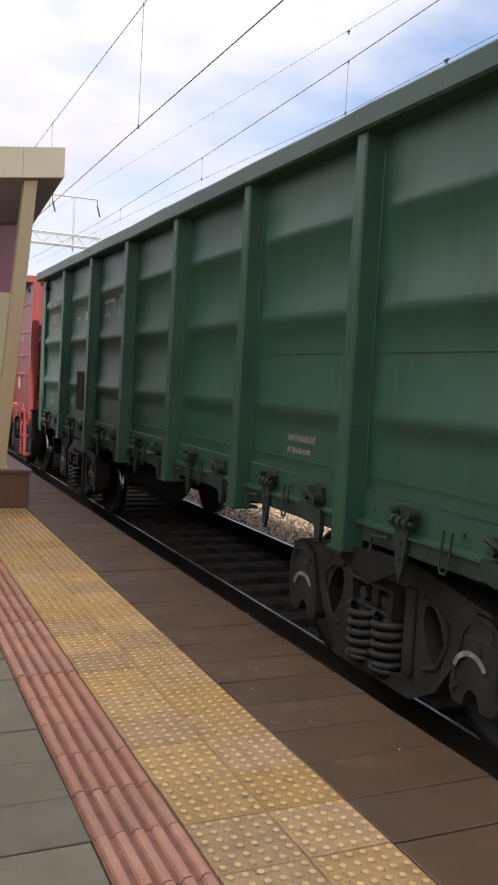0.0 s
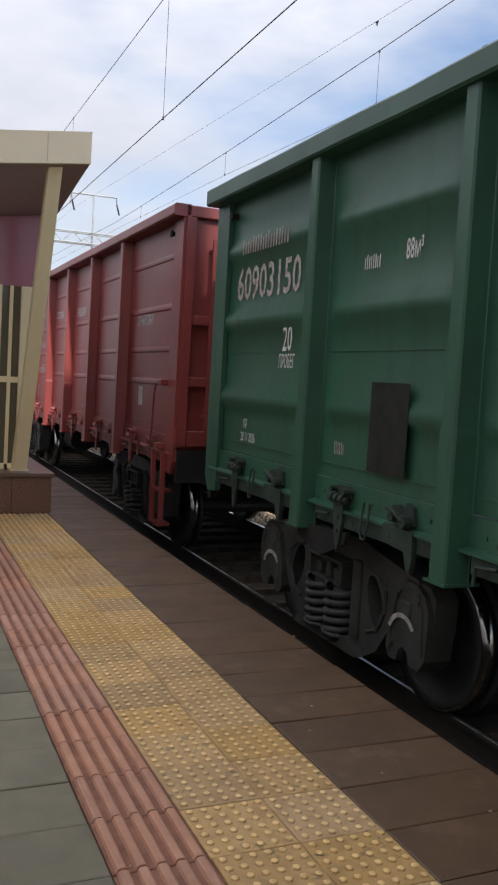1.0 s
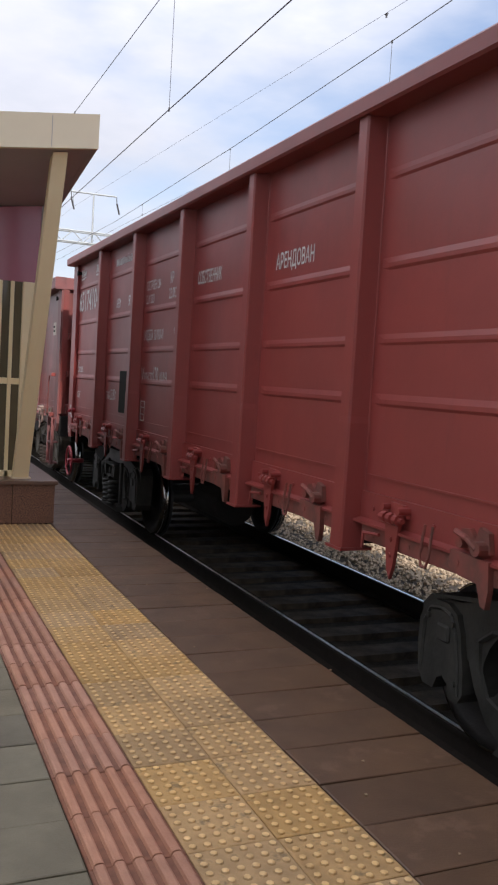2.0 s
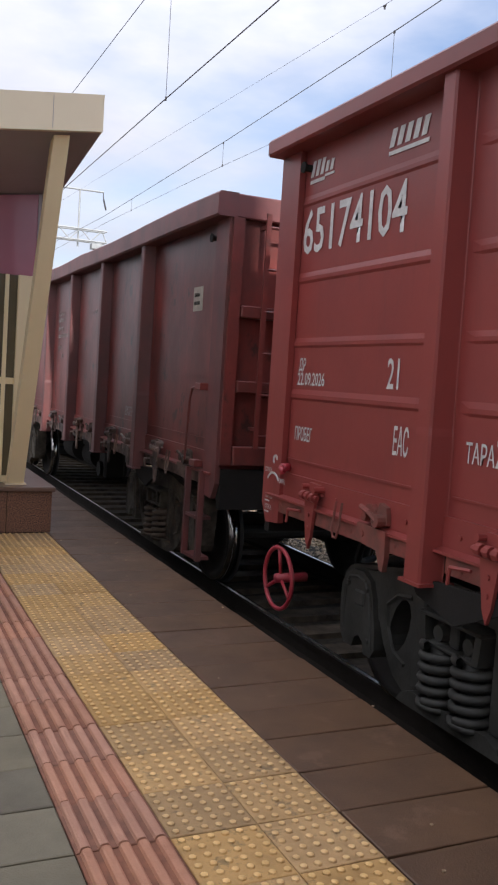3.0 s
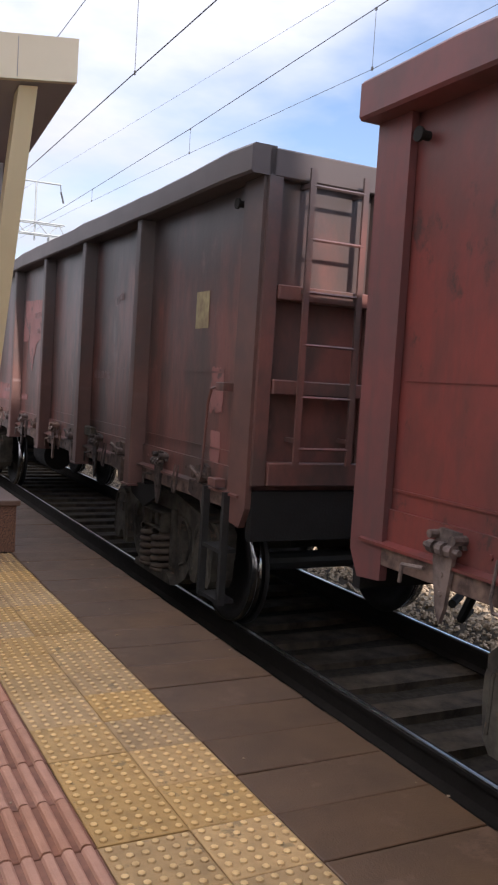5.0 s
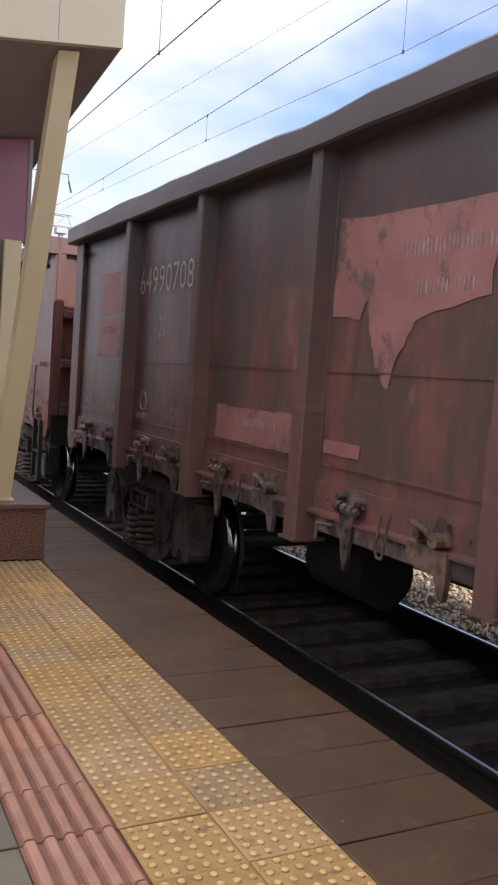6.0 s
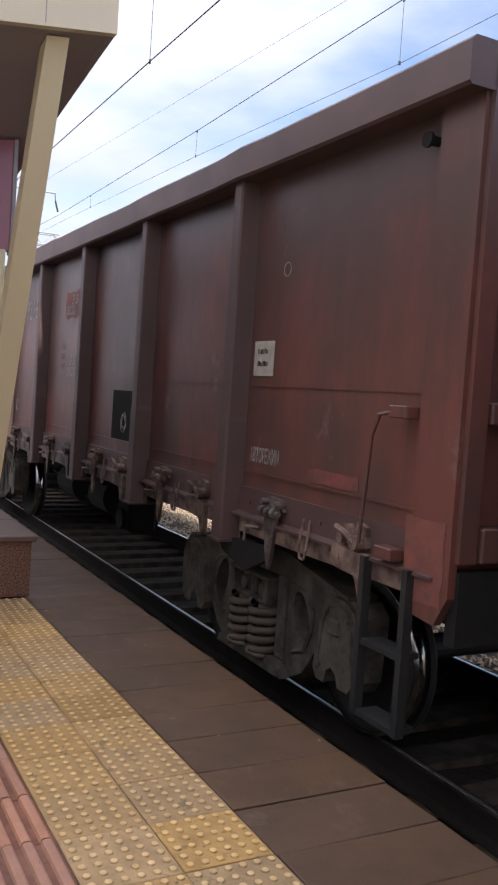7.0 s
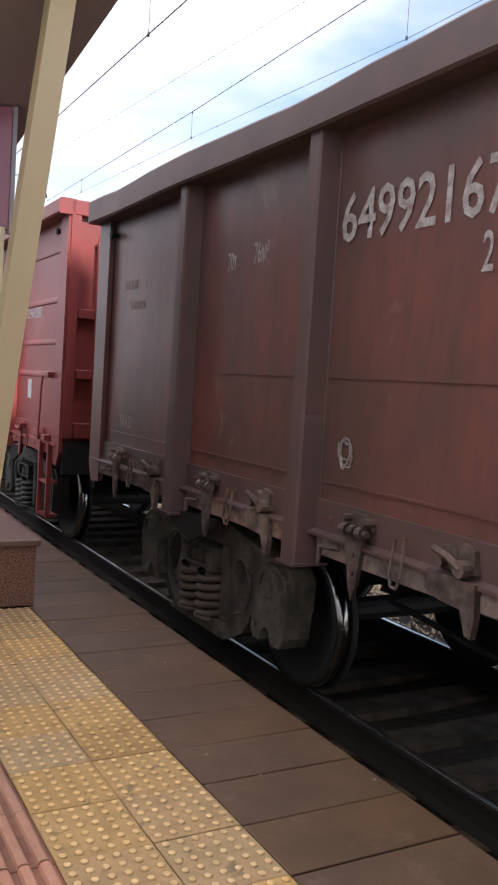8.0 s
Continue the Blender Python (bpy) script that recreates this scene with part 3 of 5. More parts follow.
# ---- overhead line ----
def wire(name, pts, r, label, category="wire"):
    cu = bpy.data.curves.new(name, "CURVE")
    cu.dimensions, cu.bevel_depth, cu.bevel_resolution = "3D", r, 1
    sp = cu.splines.new("POLY")
    sp.points.add(len(pts) - 1)
    for p, c in zip(sp.points, pts):
        p.co = (*c, 1)
    cu.materials.append(WIRE)
    return tagged(new(name, cu), label, category)


GY = 52.0       # portal
contact = wire("contact_wire", [(2.62, -30, 6.1), (2.62, 9, 5.78), (2.62, 14.7, 5.75), (2.62, 22.6, 5.68), (2.55, GY, 5.35), (2.55, 200, 5.3)], 0.0085, "dark contact wire above the near track")
messenger = wire("messenger_wire", [(2.64, -30, 9.1), (2.64, 5, 8.05), (2.64, 15, 7.83), (2.64, 22.6, 7.77), (2.64, 29, 7.68), (2.6, GY, 7.7), (2.6, 200, 7.7)], 0.0075, "dark carrying wire above the near track")
contact2 = wire("contact_wire", [(6.75, -30, 6.8), (6.75, 10.7, 6.74), (6.75, 14.8, 6.72), (6.75, 22.6, 6.95), (6.75, 34, 7.15), (6.75, GY, 7.3), (6.75, 200, 7.3)], 0.0045, "thin contact wire above the second track")
messenger2 = wire("messenger_wire", [(6.75, -30, 8.9), (6.75, 12, 7.79), (6.75, 14.8, 7.71), (6.75, 22.6, 7.55), (6.75, 35, 7.45), (6.75, GY, 7.75), (6.75, 200, 7.8)], 0.008, "dark carrying wire above the second track")
feeder = wire("feeder_wire", [(9.8, -30, 9.0), (9.0, 17, 10.08), (8.4, GY, 11.0), (8.4, 200, 11.0)], 0.0042, "thin pale feeder wire high beside the second track")


def clamp(x, y, z, parent):
    bm = B()
    tube(bm, (x, y - 0.05, z), (x, y + 0.05, z), 0.022, 8)
    box(bm, x - 0.014, x + 0.014, y - 0.02, y + 0.02, z - 0.08, z + 0.012)
    part("clamp", bm, WIRE, parent)


clamp(9.0, 18.9, 10.13, feeder)
clamp(6.75, 11.62, 6.745, contact2)


def dropper(x, y, z0, z1, carrier):
    bm = B()
    tube(bm, (x, y, z0), (x, y, z1), 0.0045, 5)
    box(bm, x - 0.01, x + 0.01, y - 0.02, y + 0.02, z0 - 0.02, z0 + 0.04)
    box(bm, x - 0.01, x + 0.01, y - 0.02, y + 0.02, z1 - 0.04, z1 + 0.01)
    part("dropper", bm, WIRE, carrier, "thin dropper with clamps")


for y, z0, z1 in ((8.1, 5.785, 7.98), (14.7, 5.75, 7.83), (22.6, 5.68, 7.77), (29.5, 5.60, 7.68), (36, 5.53, 7.685)):
    dropper(2.63, y, z0, z1, messenger)
for y, z0, z1 in ((7.4, 6.75, 7.92), (14.8, 6.72, 7.71), (22.64, 6.95, 7.55), (31.0, 7.10, 7.48)):
    dropper(6.75, y, z0, z1, messenger2)


def make_portal():
    root = thing("overhead_portal", "pale galvanised lattice portal carrying the overhead wires", "portal", pose(0, GY, 0))
    x0, x1, z0, z1 = -8.0, 11.2, 8.98, 9.62
    for z in (z0, z1):
        for dy in (-0.25, 0.25):
            bm = B(); tube(bm, (x0, dy, z), (x1, dy, z), 0.05, 6); part("chord", bm, GALV, root)
    x = x0
    k = 0
    while x < x1 - 0.2:
        bm = B(); tube(bm, (x, -0.25, z0 if k % 2 else z1), (min(x + 0.63, x1), -0.25, z1 if k % 2 else z0), 0.03, 5); part("lattice_bar", bm, GALV, root)
        x += 0.63; k += 1
    for x in (x0 + 0.3, x1 - 0.55):
        bm = B(); tube(bm, (x, 0, RAIL - 0.5), (x, 0, z0 - 0.35), 0.15, 10); box(bm, x - 0.3, x + 0.3, -0.3, 0.3, z0 - 0.4, z0 - 0.1); part("mast", bm, GALV, root)
    bm = B(); tube(bm, (9.57, 0, z0 - 0.35), (9.57, 0, 11.85), 0.05, 6); part("upright", bm, GALV, root)
    bm = B(); tube(bm, (8.2, 0, 11.87), (10.95, 0, 11.9), 0.05, 6); part("cross_arm", bm, GALV, root)
    for x, z in ((8.25, 11.87), (10.93, 11.9)):
        bm = B(); tube(bm, (x, 0, z), (x + 0.03, 0, z - 0.4), 0.025, 6); tube(bm, (x + 0.03, 0, z - 0.4), (x + 0.2, 0, z - 1.0), 0.05, 6); part("insulator", bm, WIRE, root)
    # hangers that hold the wires
    for x, za, zb in ((2.6, 7.69, z0), (2.55, 5.34, 7.71), (6.75, 7.29, z0), (8.4, 10.99, 11.88)):
        bm = B(); tube(bm, (x, 0, za), (x, 0, zb), 0.014, 6); part("hanger", bm, GALV, root)
    return root


make_portal()


# ---- freight train: open-top wagons ----
PIVOT, STEP_Y = 4.30, 1.72
LEAD, TAIL = -6.50, 6.36      # ends of the body
SHEET_X = -1.325       # outer face of the side sheets
POST_Y = [-PIVOT + STEP_Y * i for i in range(6)]
BAYS = list(zip([LEAD + 0.02] + POST_Y, POST_Y + [TAIL - 0.02]))
FOOT, SILL = 1.03, 1.36
cache = {}
SPRING = material("rusty_spring", (0.165, 0.118, 0.083), 0.75, dark=(0.07, 0.051, 0.038), scale=9, amount=1.0)


def shared(key, build, mat, smooth=False):
    """A mesh that alike parts have in common."""
    k = (key, mat.name)
    if k not in cache:
        bm = B()
        build(bm)
        cache[k] = mesh_of(key, bm, mat, smooth)
    return cache[k]


def add(name, key, build, mat, parent, m=None, label="", smooth=False):
    ob = new(name, shared(key, build, mat, smooth))
    ob.parent = parent
    if m is not None:
        ob.matrix_basis = m
    return tagged(ob, label) if label else ob


def panel(bm, y0, y1, zb, zt, ribs, side, dent=0.0, seed=0):
    """A side sheet with pressed ribs: (height, half height, depth). The ribs run out before the posts."""
    zs = {zb, zt}
    for z, h, d in ribs:
        zs |= {z - h, z - h * 0.55, z + h * 0.1, z + h}
    k = zb
    while k < zt - 0.2:
        k += 0.28
        if all(abs(k - z) > h + 0.08 for z, h, d in ribs):
            zs.add(k)
    zs = sorted(z for z in zs if zb <= z <= zt)
    w = y1 - y0
    ys = [y0, y0 + 0.12, y0 + 0.2, y0 + 0.26] + [y0 + w * f for f in (0.3, 0.45, 0.6, 0.7)] + [y1 - 0.26, y1 - 0.2, y1 - 0.12, y1]
    grid = []
    for z in zs:
        row = []
        for i, y in enumerate(ys):
            full = 1.0 if 3 <= i <= len(ys) - 4 else (0.75 if i in (2, len(ys) - 3) else 0.0)
            out = 0.0
            for zr, h, d in ribs:
                if zr - h < z < zr + h:
                    out = max(out, d * full * (1.0 if z < zr + h * 0.5 else 0.5))
            bulge = -dent * abs(noise.noise((y * 1.3 + seed * 7.1, z * 1.6, seed))) if 0 < i < len(ys) - 1 else 0
            row.append(bm.verts.new((side * (1.325 + out + bulge), y, z)))
        grid.append(row)
    for a, b in zip(grid[:-1], grid[1:]):
        for i in range(len(ys) - 1):
            bm.faces.new((a[i], a[i + 1], b[i + 1], b[i]))
    # inner face, so that the sheet has thickness
    q = [bm.verts.new((side * 1.305, y, z)) for y, z in ((y0, zb), (y1, zb), (y1, zt), (y0, zt))]
    bm.faces.new(q)


def side_post(bm, top, side):
    """Hat-section post with a doubled foot."""
    def ring_at(z, w, x):
        return [bm.verts.new((side * xx, yy, z)) for xx, yy in ((1.326, -w - 0.025), (1.332, -w - 0.02), (x - 0.012, -w), (x, -w + 0.012), (x, w - 0.012), (x - 0.012, w), (1.332, w + 0.02), (1.326, w + 0.025))]
    rows = [ring_at(FOOT, 0.074, 1.462), ring_at(1.80, 0.070, 1.458), ring_at(1.84, 0.064, 1.455), ring_at(top, 0.058, 1.452)]
    for a, b in zip(rows[:-1], rows[1:]):
        for i in range(7):
            bm.faces.new((a[i], a[i + 1], b[i + 1], b[i]))
        bm.faces.new((a[7], a[0], b[0], b[7]))
    bm.faces.new(rows[0]); bm.faces.new(rows[-1])
    box(bm, *sorted((side * 1.25, side * 1.475)), -0.095, 0.095, FOOT - 0.016, FOOT + 0.001)


def rim(bm, zb, zt, side, dent, seed):
    """Top rail along one side, bent by loading where the wagon is old."""
    n = 36
    rows = []
    for i in range(n + 1):
        y = LEAD - 0.02 + (TAIL - LEAD + 0.04) * i / n
        dz = dent * noise.noise((y * 0.55, seed * 3.7, 1.0)) + dent * 0.5 * noise.noise((y * 1.7, seed, 5.0))
        dx = dent * 0.6 * noise.noise((y * 0.8, seed * 2.0, 9.0))
        rows.append([bm.verts.new((side * (x + dx), y, z + dz * k)) for x, z, k in
                     ((1.31, zb, 0.3), (1.475, zb, 0.3), (1.49, zb + 0.015, 0.4), (1.49, zt - 0.02, 1), (1.47, zt, 1), (1.31, zt, 1))])
    for a, b in zip(rows[:-1], rows[1:]):
        for k in range(6):
            j = (k + 1) % 6
            bm.faces.new((a[k], a[j], b[j], b[k]))
    bm.faces.new(rows[0]); bm.faces.new(rows[-1])


def oval(y, z, w, h, lean=0.0, n=12):
    return [(y + w * math.cos(6.2832 * k / n) + lean * h * math.sin(6.2832 * k / n), z + h * math.sin(6.2832 * k / n)) for k in range(n)]


def side_frame(bm):
    """Cast side frame of a bogie about its pivot: arched top, oval windows, an opening for the springs, jaws over the axles."""
    a, b = -1.10, -0.94
    half = [(0.30, .19), (0.47, .20), (0.62, .28), (0.74, .44), (0.80, .57), (1.24, .57), (1.25, .78), (1.18, .845), (.9, .865), (.62, .94), (.42, .98)]
    outer = half + [(-y, z) for y, z in reversed(half)]
    opening = [(-.29, .30), (.29, .30), (.31, .46), (.31, .76), (.26, .82), (-.26, .82), (-.31, .76), (-.31, .46)]
    plate(bm, outer, [opening, oval(.575, .60, .095, .175, -0.28), oval(-.575, .60, .095, .175, 0.28)], a, b)
    for s in (-1, 1):
        # jaw plate in front of the bearing
        prism(bm, [(s * y, z) for y, z in ((1.23, .58), (1.225, .70), (1.18, .79), (1.09, .84), (.97, .845), (.88, .80), (.84, .70), (.80, .50), (.79, .38), (.83, .32), (.91, .32), (.935, .40), (.98, .43), (1.03, .40), (1.06, .33), (1.16, .33), (1.21, .40))], a - .035, b)
        rod(bm, [(a - .036, s * y, z) for y, z in ((.83, .36), (.845, .52), (.88, .70), (.93, .785), (1.02, .805), (1.12, .785), (1.17, .70), (1.185, .42))], 0.013, 5)
        box(bm, a - .052, a - .03, min(s * .93, s * 1.05), max(s * .93, s * 1.05), .62, .72, 0.012)
        for y, z in ((.90, .74), (1.13, .74), (.86, .42)):
            tube(bm, (a - .055, s * y, z), (a - .03, s * y, z), 0.017, 6)
        tube(bm, (a - .012, s * 1.10, .795), (a + .02, s * 1.10, .795), 0.022, 8)
        # flanges round the windows
        rod(bm, [(a - .004, s * y, z) for y, z in ((.46, .80), (.60, .78), (.71, .70), (.70, .56), (.62, .42), (.50, .38))], 0.016, 5)
        box(bm, a - .03, a + .02, min(s * .30, s * .40), max(s * .30, s * .40), .29, .84, 0.012)
    prism(bm, [(-.47, .195), (.47, .195), (.42, .255), (.33, .29), (-.33, .29), (-.42, .255)], a - .07, b + .05)
    prism(bm, [(-1.1, .85), (-.62, .925), (-.42, .965), (.42, .965), (.62, .925), (1.1, .85), (1.1, .87), (.62, .95), (.42, .992), (-.42, .992), (-.62, .95), (-1.1, .87)], a - .03, b + .02)


def spring(bm):
    ring(bm, (-1.10, 0, 0.305), (0, 0, 1), 0.112, 0.026, 18, 7, 5.0, 0.063)
    tube(bm, (-1.10, 0, 0.28), (-1.10, 0, 0.64), 0.07, 10)
    tube(bm, (-1.10, 0, 0.262), (-1.10, 0, 0.29), 0.135, 14)


def bolster(bm):
    box(bm, -1.10, 1.10, -0.25, 0.25, 0.62, 0.80, 0.02)
    for s in (-1, 1):
        box(bm, *sorted((s * 1.06, s * 1.195)), -0.275, 0.275, 0.775, 0.80, 0.008)
        prism(bm, [(-.27, .78), (-.22, .78), (-.20, .625), (-.25, .625)], s * 1.185, s * 1.06)
        prism(bm, [(.22, .78), (.27, .78), (.25, .625), (.20, .625)], s * 1.185, s * 1.06)
        box(bm, *sorted((s * 1.06, s * 1.15)), -0.04, 0.04, 0.64, 0.78, 0.01)
        box(bm, *sorted((s * 1.06, s * 1.18)), -0.25, 0.25, 0.612, 0.635, 0.006)
        for y in (-0.13, 0.13):
            tube(bm, (s * 1.07, y, 0.69), (s * 1.155, y, 0.69), 0.06, 10, 0.045)
    box(bm, -0.6, 0.6, -0.22, 0.22, 0.78, 1.0, 0.02)
    box(bm, -1.0, 1.0, -0.08, 0.08, 0.40, 0.52)


def axle_end(bm):
    tube(bm, (-1.125, 0, 0), (-0.93, 0, 0), 0.09, 16)


def wheel_disc(bm):
    """Wheel, tread outward: rim with flange, dished web and hub."""
    prof = [(-0.865, 0.0), (-0.865, .10), (-0.83, .13), (-0.80, .22), (-0.805, .38), (-0.86, .405), (-0.86, .478), (-0.745, .483), (-0.735, .506), (-0.72, .506), (-0.715, .40), (-0.77, .38), (-0.755, .22), (-0.715, .13), (-0.70, 0.0)]
    n, rows = 36, []
    for i in range(n):
        u = 2 * math.pi * i / n
        rows.append([bm.verts.new((x, r * math.cos(u), r * math.sin(u))) for x, r in prof])
    for i in range(n):
        a, b = rows[i], rows[(i + 1) % n]
        for k in range(len(prof) - 1):
            if prof[k][1] == 0:
                bm.faces.new((a[k + 1], b[k + 1], a[k]))
            elif prof[k + 1][1] == 0:
                bm.faces.new((a[k], b[k], a[k + 1]))
            else:
                bm.faces.new((a[k], b[k], b[k + 1], a[k + 1]))


def tread(bm):
    n, rows = 48, []
    for i in range(n):
        u = 2 * math.pi * i / n
        rows.append([bm.verts.new((x, r * math.cos(u), r * math.sin(u))) for x, r in ((-0.862, .468), (-0.862, .481), (-0.75, .486), (-0.75, .47))])
    for i in range(n):
        a, b = rows[i], rows[(i + 1) % n]
        for k in range(3):
            bm.faces.new((a[k], b[k], b[k + 1], a[k + 1]))


WHEELS = []
TREAD = plain("bright_worn_tread", (0.40, 0.39, 0.38), 0.16, 1.0)
FLIP = Matrix.Rotation(math.pi, 4, "Z")


def make_bogie(wagon, y, flash, cast):
    for s, m in ((-1, pose(0, y, 0)), (1, pose(0, y, 0) @ FLIP)):
        fr = add("bogie_side_frame", "bogie_side_frame", side_frame, cast, wagon, m, "dark cast steel bogie side frame")
        for d in (-0.143, 0.143):
            add("spring", "spring", spring, SPRING if cast == BOGIE else cast, fr, pose(0, d, 0), "rusty coil spring", True)
        for d in (-0.925, 0.925):
            add("axle_box", "axle_box", axle_end, cast, fr, pose(0, d, 0.4785), "", True)
        if flash and s < 0:
            # worn white marks on the jaws
            for d in (-1, 1):
                def mark(bm, d=d):
                    for k in range(9):
                        u0, u1 = math.radians(20 + 14 * k), math.radians(20 + 14 * (k + 1))
                        pts = [(d * 0.98 + r * math.cos(u), 0.48 + r * math.sin(u)) for r, u in ((.13, u0), (.16, u0), (.16, u1), (.13, u1))]
                        prism(bm, pts, -1.154, -1.149)
                add("white_mark", "white_mark%d" % d, mark, WORN, fr, None, "worn white paint mark")
    add("bogie_bolster", "bogie_bolster", bolster, cast, wagon, pose(0, y, 0))
    for d in (-0.925, 0.925):
        ws = new("wheelset")
        ws.parent = wagon
        ws.matrix_basis = pose(0, y + d, 0.4785)
        def axle(bm):
            tube(bm, (-0.95, 0, 0), (0.95, 0, 0), 0.08, 12)
        add("axle", "axle", axle, WHEELM, ws)
        for m in (Matrix(), FLIP):
            add("wheel", "wheel", wheel_disc, WHEELM, ws, m, "dark steel wheel", True)
            add("tread", "tread", tread, TREAD, ws, m, "bright worn tread", True)
        WHEELS.append((ws, y + d))


def hatch_hinge(bm):
    """Hinge strap that tapers to a hooked tip, with knuckles, pins and a bent pull rod."""
    prism(bm, [(-.075, 1.30), (.075, 1.30), (.07, 1.22), (.05, 1.10), (.03, 1.0), (.0, .94), (-.03, 1.02), (-.045, 1.12), (-.06, 1.22)], -1.40, -1.378)
    for y in (-.065, 0.0, .065):
        tube(bm, (-1.41, y - .02, 1.29), (-1.41, y + .02, 1.29), 0.032, 9)
    tube(bm, (-1.41, -.12, 1.29), (-1.41, .12, 1.29), 0.016, 7)
    tube(bm, (-1.345, -.08, 1.34), (-1.425, -.08, 1.34), 0.024, 8)
    tube(bm, (-1.345, .085, 1.345), (-1.42, .085, 1.345), 0.02, 8)
    prism(bm, [(-.10, 1.30), (-.06, 1.37), (.07, 1.375), (.105, 1.30)], -1.372, -1.346)
    for z in (1.08, 1.17):
        tube(bm, (-1.41, 0.0, z), (-1.395, 0.0, z), 0.014, 6)
    rod(bm, [(-1.40, .13, 1.17), (-1.42, .27, 1.16), (-1.42, .28, 1.07)], 0.011)


def hatch_ring(bm):
    rod(bm, [(-1.40, -.035, 1.31), (-1.42, -.04, 1.14), (-1.42, -.02, 1.09), (-1.42, .02, 1.09), (-1.42, .04, 1.14), (-1.40, .035, 1.31)], 0.008)


def hatch_latch(bm):
    """Latch: a cam plate on a pivot, a toothed catch and a short lever."""
    prism(bm, [(-.15, 1.22), (.15, 1.23), (.16, 1.14), (.07, 1.11), (-.07, 1.10), (-.11, 1.0), (-.145, .99), (-.16, 1.08)], -1.405, -1.372)
    tube(bm, (-1.345, -.07, 1.27), (-1.43, -.07, 1.27), 0.038, 10)
    tube(bm, (-1.345, .075, 1.275), (-1.415, .075, 1.275), 0.028, 9)
    rod(bm, [(-1.42, -.07, 1.27), (-1.425, -.0, 1.31), (-1.42, .10, 1.33)], 0.016, 7)
    prism(bm, [(-.12, 1.25), (-.10, 1.35), (-.03, 1.37), (.0, 1.30), (.05, 1.35), (.11, 1.34), (.13, 1.25)], -1.375, -1.346)
    tube(bm, (-1.41, .09, 1.17), (-1.398, .09, 1.17), 0.02, 7)


def end_ladder(bm):
    for x in (-1.06, -0.64):
        box(bm, x - 0.022, x + 0.022, -0.155, -0.135, 1.45, 3.42)
        for z in (1.6, 2.6, 3.3):
            box(bm, x - 0.015, x + 0.015, -0.136, -0.0, z, z + 0.03)
    for k in range(6):
        tube(bm, (-1.06, -0.145, 1.56 + 0.35 * k), (-0.64, -0.145, 1.56 + 0.35 * k), 0.012, 6)


def step_frame(bm):
    for y in (-0.17, 0.17):
        box(bm, -1.42, -1.37, y - 0.02, y + 0.02, 0.42, 1.22)
    for z in (0.42, 0.78):
        box(bm, -1.412, -1.28, -0.149, 0.149, z + 0.002, z + 0.03)


def coupler(bm):
    box(bm, -0.12, 0.12, 0, 0.42, -0.12, 0.12, 0.02)
    prism(bm, [(.38, -.18), (.62, -.2), (.66, 0), (.62, .2), (.38, .16)], -0.19, 0.17)


def stencil(wagon, text, y, z, h, mat=None, narrow=0.62, name="stencil", bold=0.012):
    """Painted lettering on the side towards the platform; y is the start (its far end)."""
    cu = bpy.data.curves.new(name, "FONT")
    cu.body, cu.size, cu.resolution_u, cu.offset = text, 1.0, 2, bold
    tmp = bpy.data.objects.new("tmp_text", cu)
    scene.collection.objects.link(tmp)
    me = bpy.data.meshes.new_from_object(tmp.evaluated_get(bpy.context.evaluated_depsgraph_get()))
    bpy.data.objects.remove(tmp)
    s = h / 0.70
    me.transform(Matrix(((0, 0, -1, -0.0), (-s * narrow, 0, 0, 0), (0, s, 0, 0), (0, 0, 0, 1))))
    me.materials.clear()
    me.materials.append(mat or WHITE)
    ob = new(name, me)
    ob.parent = wagon
    ob.matrix_basis = pose(SHEET_X - 0.004, y, z)
    return ob


def patch(wagon, name, y0, y1, z0, z1, mat, ragged=0.0, off=0.004, label=""):
    """A painted patch on the side sheet, straight or ragged."""
    bm = B()
    rnd = random.Random(int((y0 + z0) * 1000))
    n = 9 if ragged else 1
    g = min(ragged, 0.2 * (y1 - y0), 0.2 * (z1 - z0))
    pts = []
    for (ya, za), (yb, zb) in (((y0, z0), (y1, z0)), ((y1, z0), (y1, z1)), ((y1, z1), (y0, z1)), ((y0, z1), (y0, z0))):
        for i in range(n):
            f, k = i / n, rnd.uniform(-0.4, 0.4) * g if i else 0.0
            level = za == zb
            pts.append((ya + (yb - ya) * f + (0 if level else k), za + (zb - za) * f + (k if level else 0)))
    prism(bm, pts, SHEET_X - off + 0.001, SHEET_X - off + 0.0035)
    return part(name, bm, mat, wagon, label)


def scribble(wagon, y, z, r, seed, mat=None):
    """A chalk scrawl: a few loops of one thin line."""
    bm = B()
    rnd = random.Random(seed)
    u, q = rnd.uniform(0, 6), r
    pts = []
    for k in range(46):
        u += rnd.uniform(0.2, 1.0)
        q = 0.75 * q + 0.25 * r * rnd.uniform(-0.2, 1.5)
        pts.append(Vector((y + q * 0.8 * math.cos(u), z + q * math.sin(u))))
    for a, b in zip(pts[:-1], pts[1:]):
        d = (b - a).normalized()
        s = Vector((-d.y, d.x)) * rnd.uniform(0.0015, 0.005)
        prism(bm, [tuple(v) for v in (a + s, a - s, b - s, b + s)], SHEET_X - 0.009, SHEET_X - 0.006)
    return part("chalk_mark", bm, mat or WORN, wagon, "white chalk scrawl")


